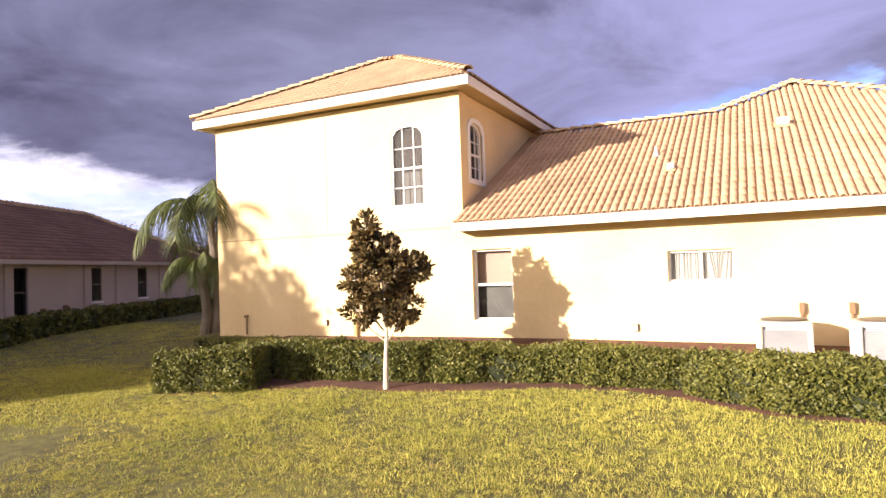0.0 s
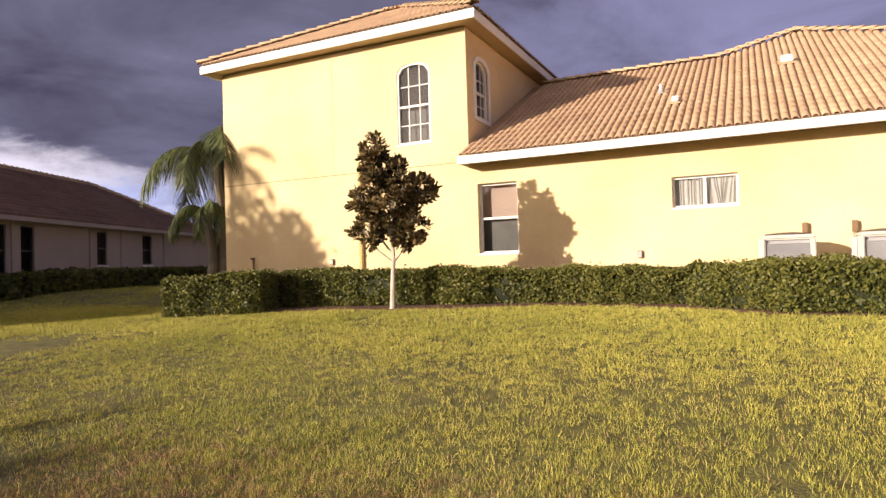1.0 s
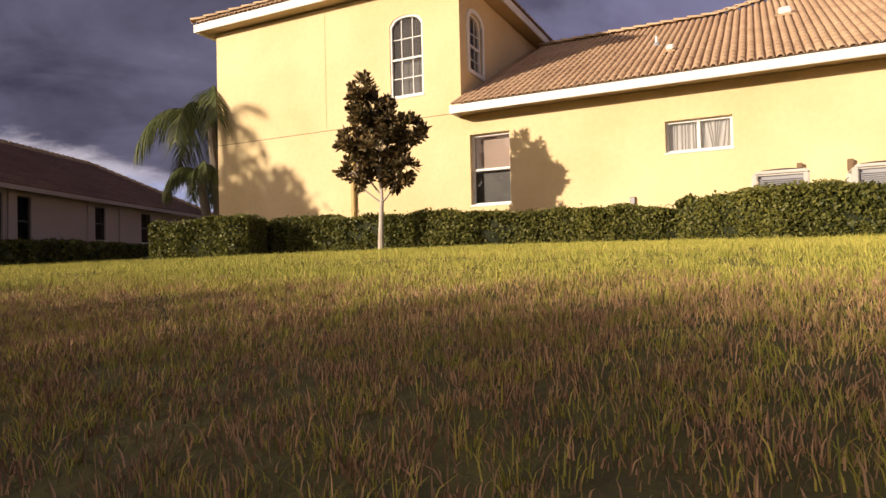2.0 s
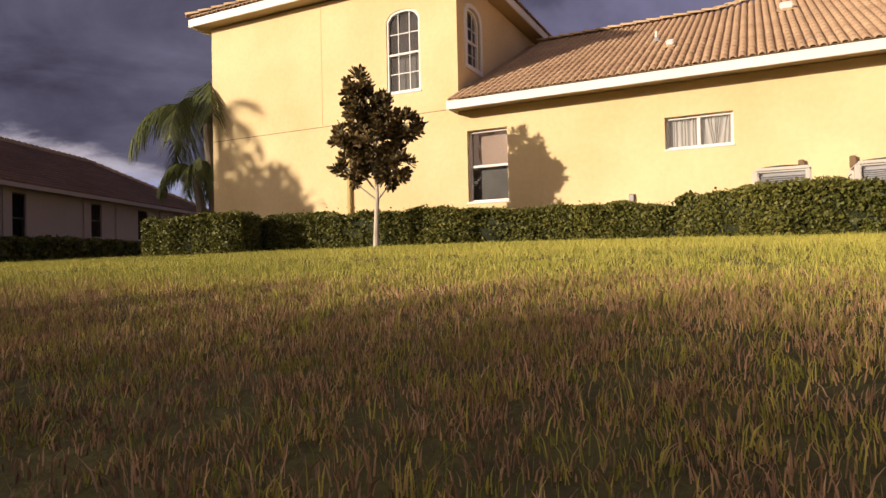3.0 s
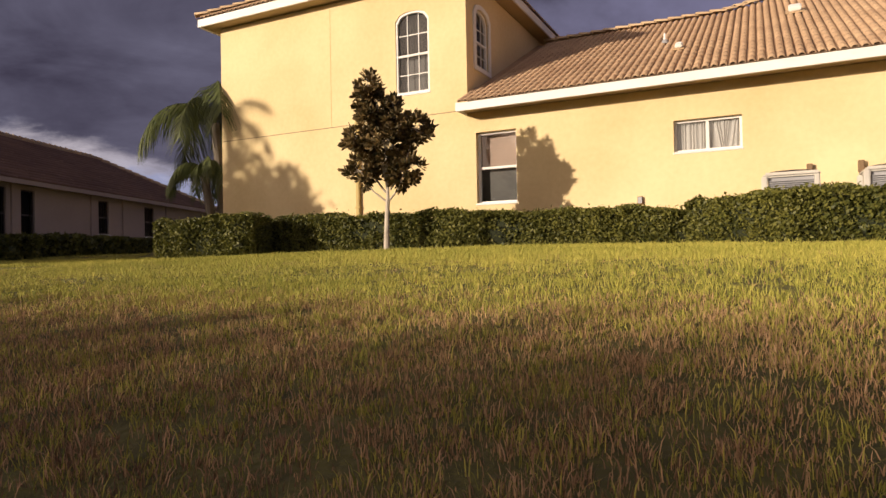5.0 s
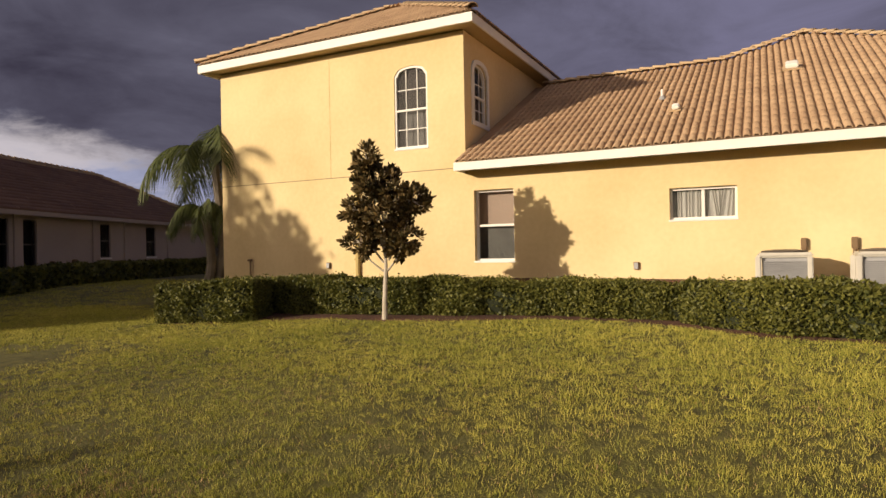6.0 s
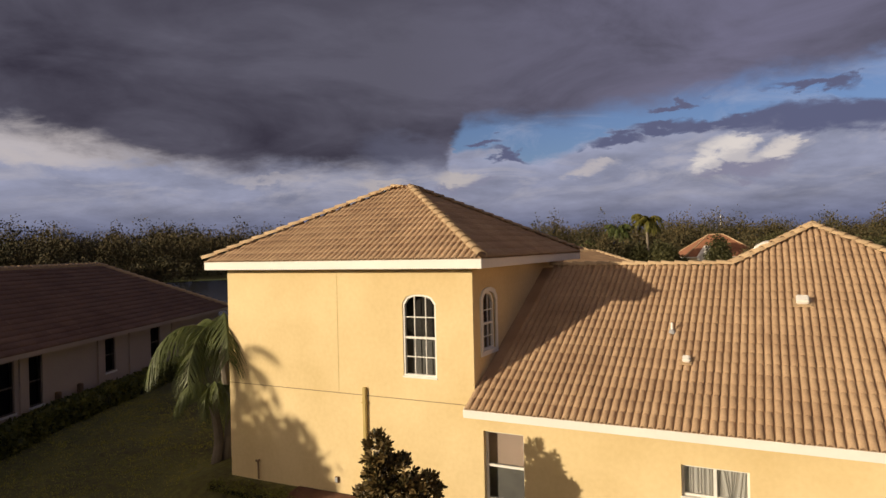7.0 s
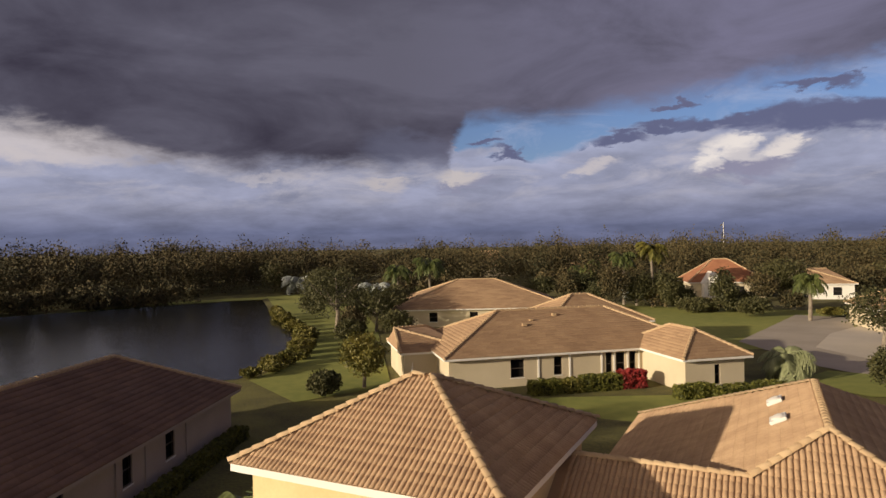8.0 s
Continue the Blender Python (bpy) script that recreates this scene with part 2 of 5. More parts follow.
LEAF_HEDGE = surface("hedge_leaf", (0.035, 0.05, 0.008), (0.235, 0.225, 0.04), 1.5, 0.6, spread=0.8, island=True, through_light=0.25)
# shade inside the hedges, put into a near-black colour
HEDGE_CORE = surface("hedge_inner_shade", (0.012, 0.018, 0.006), (0.03, 0.035, 0.012), 6.0, 0.95)
LEAF_MAG = surface("dark_magnolia_leaf", (0.026, 0.027, 0.008), (0.23, 0.15, 0.055), 3.0, 0.55, spec=0.35, spread=0.9, island=True, through_light=0.15)
LEAF_TREE = surface("oak_leaf", (0.03, 0.038, 0.012), (0.115, 0.105, 0.035), 0.12, 0.7, spread=0.5, island=True, through_light=0.2)
LEAF_FAR = surface("far_wood_leaf", (0.014, 0.022, 0.007), (0.125, 0.09, 0.034), 0.3, 0.8, fine=0.5, spread=0.5, island=True)
LEAF_YEL = surface("yellow_green_leaf", (0.08, 0.09, 0.015), (0.24, 0.20, 0.04), 0.6, 0.6, spread=0.6, island=True, through_light=0.2)
LEAF_RED = surface("crimson_leaf", (0.16, 0.012, 0.012), (0.33, 0.03, 0.025), 1.5, 0.6, spread=0.6, island=True)
LEAF_PALM = surface("palm_leaf", (0.05, 0.075, 0.018), (0.17, 0.19, 0.06), 1.0, 0.5, spread=0.6, island=True, through_light=0.25)
LEAF_DATE = surface("pale_date_leaf", (0.19, 0.22, 0.10), (0.38, 0.40, 0.22), 1.0, 0.6, spread=0.5, island=True, through_light=0.2)
LEAF_SILVER = surface("silver_palm_leaf", (0.30, 0.33, 0.30), (0.45, 0.48, 0.44), 1.0, 0.6, spread=0.5, island=True)
BARK = surface("grey_bark", (0.16, 0.13, 0.10), (0.28, 0.24, 0.19), 6.0, 0.95, 0.6, 40)
PALE_BARK = surface("pale_smooth_bark", (0.42, 0.36, 0.28), (0.58, 0.52, 0.43), 8.0, 0.9, 0.3, 60)
PAVING = surface("pale_concrete", (0.52, 0.46, 0.38), (0.63, 0.56, 0.47), 0.4, 0.95, 0.2, 20)
TURF = surface("far_turf", (0.17, 0.20, 0.035), (0.33, 0.33, 0.07), 0.15, 0.95, 0.3, 6, 0.5)


def water():
    m = bpy.data.materials.new("pond_water")
    m.use_nodes = True
    nt = m.node_tree
    bs = nt.nodes["Principled BSDF"]
    bs.inputs["Base Color"].default_value = (0.012, 0.014, 0.012, 1)
    bs.inputs["Roughness"].default_value = 0.1
    bs.inputs["IOR"].default_value = 1.33
    nb, bp = nt.nodes.new("ShaderNodeTexNoise"), nt.nodes.new("ShaderNodeBump")
    geo = nt.nodes.new("ShaderNodeNewGeometry")
    nt.links.new(geo.outputs["Position"], nb.inputs["Vector"])
    nb.inputs["Scale"].default_value = 2.2
    bp.inputs["Strength"].default_value, bp.inputs["Distance"].default_value = 0.6, 0.08
    nt.links.new(nb.outputs["Fac"], bp.inputs["Height"])
    nt.links.new(bp.outputs[0], bs.inputs["Normal"])
    return m


WATER = water()


# ---------------------------------------------------------------- building helpers
def part(name, bm, material, parent=None, label=""):
    """Links a bmesh as one mesh object, under parent if there is one."""
    me = bpy.data.meshes.new(name)
    bmesh.ops.recalc_face_normals(bm, faces=bm.faces)
    bm.to_mesh(me)
    bm.free()
    me.materials.append(material)
    ob = new(name, me)
    ob.parent = parent
    if label:
        ob["label"] = label
    return ob


def quick(name, verts, faces, material, parent=None, smooth=False):
    """A mesh object from arrays of corners and of equal-sided faces."""
    verts, faces = np.asarray(verts, np.float32), np.asarray(faces, np.int32)
    me = bpy.data.meshes.new(name)
    k = faces.shape[1]
    me.vertices.add(len(verts))
    me.vertices.foreach_set("co", verts.ravel())
    me.loops.add(faces.size)
    me.loops.foreach_set("vertex_index", faces.ravel())
    me.polygons.add(len(faces))
    me.polygons.foreach_set("loop_start", np.arange(0, faces.size, k, dtype=np.int32))
    me.polygons.foreach_set("loop_total", np.full(len(faces), k, np.int32))
    if smooth:
        me.polygons.foreach_set("use_smooth", np.ones(len(faces), bool))
    me.update(calc_edges=True)
    me.materials.append(material)
    ob = new(name, me)
    ob.parent = parent
    return ob


def thing(name, label, category, at=(0, 0, 0), turn=0.0, group="", kind=""):
    e = new(name)
    e.matrix_world = pose(*at, 0, 0, turn)
    return tagged(e, label, category, group, kind)


def box(bm, x0, y0, z0, x1, y1, z1, bevel=0.0):
    vs = [bm.verts.new(p) for p in ((x0, y0, z0), (x1, y0, z0), (x1, y1, z0), (x0, y1, z0), (x0, y0, z1), (x1, y0, z1), (x1, y1, z1), (x0, y1, z1))]
    fs = [bm.faces.new([vs[i] for i in f]) for f in ((3, 2, 1, 0), (4, 5, 6, 7), (0, 1, 5, 4), (1, 2, 6, 5), (2, 3, 7, 6), (3, 0, 4, 7))]
    if bevel:
        bmesh.ops.bevel(bm, geom=list({e for f in fs for e in f.edges}), offset=bevel, segments=2, affect="EDGES")
    return bm


def boxed(*dims, bevel=0.0):
    return box(bmesh.new(), *dims, bevel=bevel)


def poly(bm, pts):
    return bm.faces.new([bm.verts.new(p) for p in pts])


def tube(bm, path, radii, sides=8):
    """A round, tapering tube along a path."""
    rings = []
    path = [Vector(p) for p in path]
    for i, p in enumerate(path):
        d = (path[min(i + 1, len(path) - 1)] - path[max(i - 1, 0)]).normalized()
        a = d.cross(Vector((0.31, 0.95, 0.1))).normalized()
        b = d.cross(a)
        rings.append([bm.verts.new(p + radii[i] * (math.cos(t) * a + math.sin(t) * b)) for t in (2 * math.pi * k / sides for k in range(sides))])
    for r0, r1 in zip(rings, rings[1:]):
        for k in range(sides):
            bm.faces.new((r0[k], r0[(k + 1) % sides], r1[(k + 1) % sides], r1[k]))
    bm.faces.new(rings[0][::-1])
    bm.faces.new(rings[-1])
    return bm


def arch_loop(x0, x1, z0, z1, rise, n=8):
    """Corners of an opening with a flat-arched head that rises by rise."""
    pts = [(x0, z0), (x1, z0)]
    if rise <= 0:
        return pts + [(x1, z1), (x0, z1)]
    for k in range(n + 1):
        u = 1 - 2 * k / n
        pts.append(((x0 + x1) / 2 + u * (x1 - x0) / 2, z1 - rise + rise * math.sqrt(max(0, 1 - (abs(u) ** 2.2)))))
    return pts


def wall_sheet(outline, holes, thick):
    """A wall in the xz plane with openings, from y = 0 back to y = thick."""
    bm = bmesh.new()
    edges = []
    for loop in [outline, *holes]:
        vs = [bm.verts.new((x, 0, z)) for x, z in loop]
        edges += [bm.edges.new((vs[i], vs[(i + 1) % len(vs)])) for i in range(len(vs))]
    made = bmesh.ops.triangle_fill(bm, use_beauty=True, use_dissolve=False, edges=edges)
    faces = [f for f in made["geom"] if isinstance(f, bmesh.types.BMFace)]
    ext = bmesh.ops.extrude_face_region(bm, geom=faces, use_keep_orig=True)
    bmesh.ops.translate(bm, vec=(0, thick, 0), verts=[v for v in ext["geom"] if isinstance(v, bmesh.types.BMVert)])
    return bm


def ring_frame(loop, inner, y0, y1):
    """A flat frame between two loops with the same number of corners."""
    bm = bmesh.new()
    n = len(loop)
    v = [[bm.verts.new((x, y, z)) for x, z in lp] for y in (y0, y1) for lp in (loop, inner)]
    for k in range(n):
        j = (k + 1) % n
        bm.faces.new((v[0][k], v[0][j], v[1][j], v[1][k]))
        bm.faces.new((v[2][j], v[2][k], v[3][k], v[3][j]))
        bm.faces.new((v[0][j], v[0][k], v[2][k], v[2][j]))
        bm.faces.new((v[1][k], v[1][j], v[3][j], v[3][k]))
    return bm


def smooth01(v, a, b):
    t = np.clip((np.asarray(v, float) - a) / (b - a), 0, 1)
    return t * t * (3 - 2 * t)


def land(x, y):
    """Height of the ground: the lawn falls away from the raised house pad."""
    x, y = np.asarray(x, float), np.asarray(y, float)
    d = np.clip(-2.9 - y, 0, 11.5)
    z = -0.09 * (1 - smooth01(y, -2.9, 4)) - 0.042 * d - 0.0022 * d * d
    z = z * (1 - smooth01(-x, 25, 45)) * (1 - smooth01(x, 40, 70))
    z = z - (0.07 + 0.012 * np.clip(-0.5 - x, 0, 6) + 0.012 * np.clip(x - 2.0, 0, 6)) * smooth01(y, -9.0, -4.0) * (1 - smooth01(y, -1.5, 3.0))
    pad = smooth01(x, -10.5, -8.0) * smooth01(y, -1.5, -0.25) * (1 - smooth01(y, 24, 32)) * (1 - smooth01(x, 18, 26))
    return z + 0.56 * pad


def leaf_quads(points, size, jitter=0.4, long=1.6, rng=np.random, droop=None):
    """Corners and faces of one leaf at each point, turned at random."""
    n = len(points)
    a = rng.normal(size=(n, 3))
    if droop is not None:
        a = a * 0.6 + droop
    a /= np.linalg.norm(a, axis=1)[:, None]
    b = np.cross(a, rng.normal(size=(n, 3)))
    b /= np.linalg.norm(b, axis=1)[:, None] + 1e-9
    s = (size * (1 + jitter * rng.uniform(-1, 1, n)))[:, None]
    p = np.asarray(points)
    v = np.stack([p - a * s * long / 2, p + b * s * 0.5, p + a * s * long / 2, p - b * s * 0.5], 1).reshape(-1, 3)
    return v, np.arange(4 * n).reshape(n, 4)


def clump_points(rng, centre, radius, n, squash=0.8, shell=0.55):
    """Points in an uneven crown: a cluster of small balls within a larger one."""
    k = max(5, int(n / 45))
    cs = rng.normal(size=(k, 3))
    cs /= np.linalg.norm(cs, axis=1)[:, None]
    cs *= (shell + (0.8 - shell) * rng.uniform(size=(k, 1))) * np.asarray(radius)
    which = rng.integers(0, k, n)
    off = np.clip(rng.normal(size=(n, 3)), -1.5, 1.5) * np.asarray(radius) * 0.17
    return np.asarray(centre) + cs[which] * np.array([1, 1, squash]) + off


# ---------------------------------------------------------------- ground
def spaced(lo, hi, step, far):
    inner = list(np.arange(lo, hi + 1e-6, step))
    out, d = [], step
    while d < far:
        d *= 1.45
        out.append(d)
    return np.array([lo - v for v in out[::-1]] + inner + [hi + v for v in out])


def build_ground():
    xs, ys = spaced(-30, 24, 0.6, 2800), spaced(-16, 34, 0.6, 2800)
    gx, gy = np.meshgrid(xs, ys)
    z = land(gx, gy)
    verts = np.stack([gx, gy, z], -1).reshape(-1, 3)
    w = len(xs)
    i, j = np.meshgrid(np.arange(w - 1), np.arange(len(ys) - 1))
    a = (j * w + i).ravel()
    ob = quick("ground", verts, np.stack([a, a + 1, a + w + 1, a + w], 1), GROUND_MAT, smooth=True)
    tagged(ob, "dry yellow-green lawn on gently sloping ground", "ground", kind="structure")


build_ground()


def flat_sheet(name, pts, z, material, label, category):
    bm = bmesh.new()
    poly(bm, [(x, y, z) for x, y in pts])
    return tagged(part(name, bm, material), label, category, kind="structure")


flat_sheet("water", [(-39, 31), (-41, 41), (-52, 56), (-75, 76), (-103, 104), (-110, 97), (-117, 80), (-126, 60), (-150, 38), (-190, 25), (-190, 5), (-120, -2), (-60, 12)], 0.03, WATER, "dark still pond reflecting trees and sky", "pond")
flat_sheet("far_bank", [(-103, 104), (-108, 98.5), (-112, 92), (-116, 82), (-122, 68), (-127, 74), (-122, 88), (-119, 95), (-114, 105), (-107, 111)], 0.06, TURF, "low grassy bank across the pond", "bank")
flat_sheet("lawn_strip", [(-28, 26), (-37.5, 31), (-40, 41), (-51, 56.6), (-74, 77), (-110, 113), (-104, 122), (-66, 92), (-46, 66), (-33, 47), (-24, 34)], 0.05, TURF, "green grass path along the pond bank", "lawn")
flat_sheet("far_lawn", [(-28, 48), (6, 66), (18, 64), (14, 110), (-40, 112), (-60, 90)], 0.02, TURF, "green lawn between the houses", "lawn")
flat_sheet("courtyard_lawn", [(-16, 24), (-18, 31), (0, 40), (8, 42), (14, 36), (10, 26)], 0.06, TURF, "green side lawn between two houses", "lawn")
ASPHALT = surface("worn_asphalt", (0.36, 0.31, 0.25), (0.46, 0.40, 0.33), 0.5, 0.95, 0.2, 20)
flat_sheet("road", [(2, 70), (9.5, 56), (20, 46), (32, 46), (26, 62), (15, 78), (16, 100), (9, 102)], 0.07, ASPHALT, "worn pale brownish-grey street", "road")
flat_sheet("driveway", [(9.8, 68), (14, 62), (24, 66), (34, 80), (34, 94), (18, 94), (12, 80)], 0.085, PAVING, "pale concrete driveway", "driveway")
flat_sheet("front_lawn", [(10, 54), (16, 53), (20, 46), (12, 44), (7, 48)], 0.09, TURF, "green front lawn beside the street", "lawn")


# ---------------------------------------------------------------- the yellow house
house = thing("house", "yellow stucco house with a two-storey tower and clay tile roof", "house")
SL = 0.5                                 # rise of the roofs per metre
TX0, TX1, TY1, TZ = -7.54, -0.22, 7.3, 6.0     # tower walls
EAVE = 2.86


def opening_window(name, x0, x1, z0, z1, rise, cols, rows_top, rows_low, parent, place, label, back, recess=0.07, lower_back=None, band=0.0):
    """A two-light window in the xz plane, built at y = 0 and then placed."""
    w = 0.045
    loop, inner = arch_loop(x0, x1, z0, z1, rise), arch_loop(x0 + w, x1 - w, z0 + w, z1 - w, rise)
    win = part(name, ring_frame(loop, inner, recess - 0.03, recess + 0.05), WHITE, parent, label)
    mid = (z0 + z1 - rise * 0.6) / 2 if rows_top else None
    made = [win]
    if rows_top is not None and cols:
        made.append(part("meeting_rail", boxed(x0 + w, recess - 0.02, mid - 0.025, x1 - w, recess + 0.035, mid + 0.025, bevel=0.006), WHITE, win))
        for c in range(1, cols):
            xx = x0 + (x1 - x0) * c / cols
            made.append(part("muntin", boxed(xx - 0.011, recess, z0 + w, xx + 0.011, recess + 0.022, z1 - rise * 0.08 - w, bevel=0.003), WHITE, win))
        for zz in [z0 + (mid - z0) * k / rows_low for k in range(1, rows_low)] + [mid + (z1 - rise - mid) * k / (rows_top - 0.3) for k in range(1, rows_top)]:
            made.append(part("muntin", boxed(x0 + w, recess + 0.001, zz - 0.011, x1 - w, recess + 0.021, zz + 0.011, bevel=0.003), WHITE, win))
    bm = bmesh.new()
    poly(bm, [(x, recess + 0.03, z) for x, z in inner])
    pane = part("pane", bm, GLASS, win)
    pane.visible_shadow = False
    made.append(pane)
    # a blind, or a near-black sheet in place of the unlit room
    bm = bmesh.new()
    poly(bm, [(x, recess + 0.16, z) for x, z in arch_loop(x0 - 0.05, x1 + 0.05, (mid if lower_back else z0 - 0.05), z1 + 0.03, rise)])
    made.append(part("blind" if back is not DARK_IN else "unlit_room_sheet", bm, back, win))
    if lower_back:
        bm = bmesh.new()
        poly(bm, [(x, recess + 0.15, z) for x, z in ((x0 - 0.05, z0 - 0.05), (x1 + 0.05, z0 - 0.05), (x1 + 0.05, mid), (x0 - 0.05, mid))])
        made.append(part("insect_screen", bm, lower_back, win))
    if band:
        big = arch_loop(x0 - band, x1 + band, z0 - band, z1 + band, rise * 1.1)
        made.append(part("surround", ring_frame(big, arch_loop(x0, x1, z0, z1, rise), -0.035, 0.02), WHITE, win, "raised white stucco surround"))
    made.append(part("sill", boxed(x0 - 0.02, -0.025, z0 - 0.04, x1 + 0.02, recess + 0.02, z0 + 0.004, bevel=0.01), WHITE, win))
    win.matrix_local = place
    return win


# front wall: tower and main wing in one plane
UW = (-2.03, -1.15, 3.49, 5.40, 0.2)
W1 = (-0.03, 0.90, 0.85, 2.41, 0.0)
W2 = (4.08, 5.27, 1.60, 2.21, 0.0)
SW = (0.48, 1.28, 4.06, 5.42, 0.22)
front = part("front_wall", wall_sheet([(TX0, -0.3), (14.2, -0.3), (14.2, EAVE), (TX1, EAVE), (TX1, TZ), (TX0, TZ)], [arch_loop(*UW), arch_loop(*W1), arch_loop(*W2)], 0.2), STUCCO, house)
side = part("tower_side_wall", wall_sheet([(0.2, EAVE - 0.6), (TY1, EAVE - 0.6), (TY1, TZ), (0.2, TZ)], [arch_loop(*SW)], 0.2), STUCCO, house)
SIDE_PLACE = Matrix.Translation((TX1, 0, 0)) @ pose(0, 0, 0, 0, 0, 90)
side.matrix_local = SIDE_PLACE
part("tower_west_wall", boxed(TX0, 0.2, -0.3, TX0 + 0.2, TY1, TZ), STUCCO, house)
part("tower_back_wall", boxed(TX0 + 0.2, TY1 - 0.2, -0.3, TX1 - 0.2, TY1, TZ), STUCCO, house)
part("east_wall", boxed(14.0, 0.2, -0.3, 14.2, 20.8, EAVE), STUCCO, house)
part("north_wall", boxed(-0.3, 20.6, -0.3, 14.0, 20.8, EAVE), STUCCO, house)
part("courtyard_wall", boxed(-0.1, TY1, -0.3, 0.1, 20.6, EAVE), STUCCO, house)

opening_window("window", *UW, 3, 2, 2, house, Matrix(), "arched white-framed window with small panes", DARK_IN, lower_back=SCREEN, recess=0.05)
opening_window("window", *SW, 3, 2, 2, house, SIDE_PLACE, "narrow arched window with a raised white surround", DARK_IN, lower_back=SCREEN, band=0.1)
opening_window("window", *W1, 1, 1, 1, house, Matrix(), "white single-hung window with a drawn blind", BLIND, lower_back=SCREEN, recess=0.145)


def slider():
    x0, x1, z0, z1, _ = W2
    loop, inner = arch_loop(x0, x1, z0, z1, 0), arch_loop(x0 + 0.045, x1 - 0.045, z0 + 0.045, z1 - 0.045, 0)
    win = part("window", ring_frame(loop, inner, 0.09, 0.15), WHITE, house, "white sliding window with white curtains")
    mid = (x0 + x1) / 2
    part("meeting_stile", boxed(mid - 0.03, 0.095, z0 + 0.045, mid + 0.03, 0.145, z1 - 0.045, bevel=0.006), WHITE, win)
    for a, b in ((x0 + 0.045, mid - 0.03), (mid + 0.03, x1 - 0.045)):
        bm = bmesh.new()
        poly(bm, [(a, 0.12, z0 + 0.045), (b, 0.12, z0 + 0.045), (b, 0.12, z1 - 0.045), (a, 0.12, z1 - 0.045)])
        part("pane", bm, GLASS, win).visible_shadow = False
    for a, b, lean in ((x0, mid, 0.0), (mid, x1, 0.10)):
        bm = bmesh.new()
        n = 60
        rows = []
        for z, t in ((z1, 0), (z0 + (z1 - z0) * 0.5, 0.5), (z0, 1)):
            rows.append([bm.verts.new((a + (b - a) * k / n + lean * t * math.sin(k * 0.11), 0.19 + 0.018 * math.sin(k * 0.9 + math.sin(k * 0.37) * 1.5), z)) for k in range(n + 1)])
        for r0, r1 in zip(rows, rows[1:]):
            for k in range(n):
                bm.faces.new((r0[k], r0[k + 1], r1[k + 1], r1[k]))
        part("curtain", bm, CURTAIN, win, "gathered white curtain")
    part("sill", boxed(x0 - 0.02, -0.02, z0 - 0.035, x1 + 0.02, 0.1, z0 + 0.004, bevel=0.01), WHITE, win)


slider()
# stucco control joints
part("control_joint", boxed(TX0 + 0.01, -0.006, 2.928, -0.3, 0.002, 2.944, bevel=0.003), RUST, house)
part("control_joint", boxed(-3.90, -0.005, 2.96, -3.89, 0.002, TZ - 0.1, bevel=0.003), PIPE, house)


# roofs ------------------------------------------------------------
TILE_W, TILE_L = 0.152, 0.36


def tile_mesh(name, width, length, rise, n=6, taper=0.9, lift=0.035):
    """One barrel tile: x across, y up the slope, z off it; its lower end rides on the course below."""
    bm = bmesh.new()
    rows = []
    for y, k, up in ((0, 1.0, lift), (length, taper, 0.0)):
        row = []
        for i in range(n + 1):
            a = math.pi * i / n
            row.append(bm.verts.new((-0.5 * width * k * math.cos(a), y, up + rise * k * math.sin(a))))
        rows.append(row)
    for i in range(n):
        bm.faces.new((rows[0][i], rows[0][i + 1], rows[1][i + 1], rows[1][i]))
    low = [bm.verts.new((v.co.x * 0.86, 0.004, v.co.z - 0.022 if 0 < i < n else v.co.z - 0.03)) for i, v in enumerate(rows[0])]
    for i in range(n):
        bm.faces.new((rows[0][i + 1], rows[0][i], low[i], low[i + 1]))
    me = bpy.data.meshes.new(name)
    for f in bm.faces:
        f.smooth = True
    bm.to_mesh(me)
    bm.free()
    return me


TILE_MESH = tile_mesh("tile", TILE_W * 0.8, TILE_L * 1.1, 0.05, 5, 0.97, 0.010)
TILE_MESH.materials.append(TILE)
CAP_MESH = tile_mesh("ridge_cap", 0.25, 0.42, 0.09, 6, 0.86, 0.035)
CAP_MESH.materials.append(CAP)


def slope_frame(origin, along, up):
    a, u = Vector(along).normalized(), Vector(up).normalized()
    m = Matrix((a, u, a.cross(u))).transposed().to_4x4()
    return Matrix.Translation(origin) @ m


def tiled_slope(roof, origin, along, up, width, inside, rows, budget):
    """Lays barrel tiles on a slope: the first ones as pieces, the rest as one field."""
    base = slope_frame(origin, along, up)
    cols = int(width / TILE_W)
    singles, rest = [], []
    for r in range(rows):
        for c in range(cols):
            x, y = (c + 0.5) * TILE_W, r * TILE_L
            if inside(x, y + 0.12):
                m = base @ pose(x + random.uniform(-0.004, 0.004), y + random.uniform(-0.008, 0.008), 0.0, 0, 0, random.uniform(-0.6, 0.6))
                (singles if len(singles) < budget else rest).append(m)
    for m in singles:
        ob = new("tile", TILE_MESH)
        ob.parent, ob.matrix_local = roof, m
    if rest:
        src = np.array([v.co for v in TILE_MESH.vertices])
        fc = np.array([list(p.vertices) for p in TILE_MESH.polygons])
        vs = np.concatenate([src @ np.array(m.to_3x3()).T + np.array(m.translation) for m in rest])
        fs = np.concatenate([fc + k * len(src) for k in range(len(rest))])
        ob = quick("tile_field", vs, fs, TILE_J, roof, True)
        ob["kind"] = "stuff"


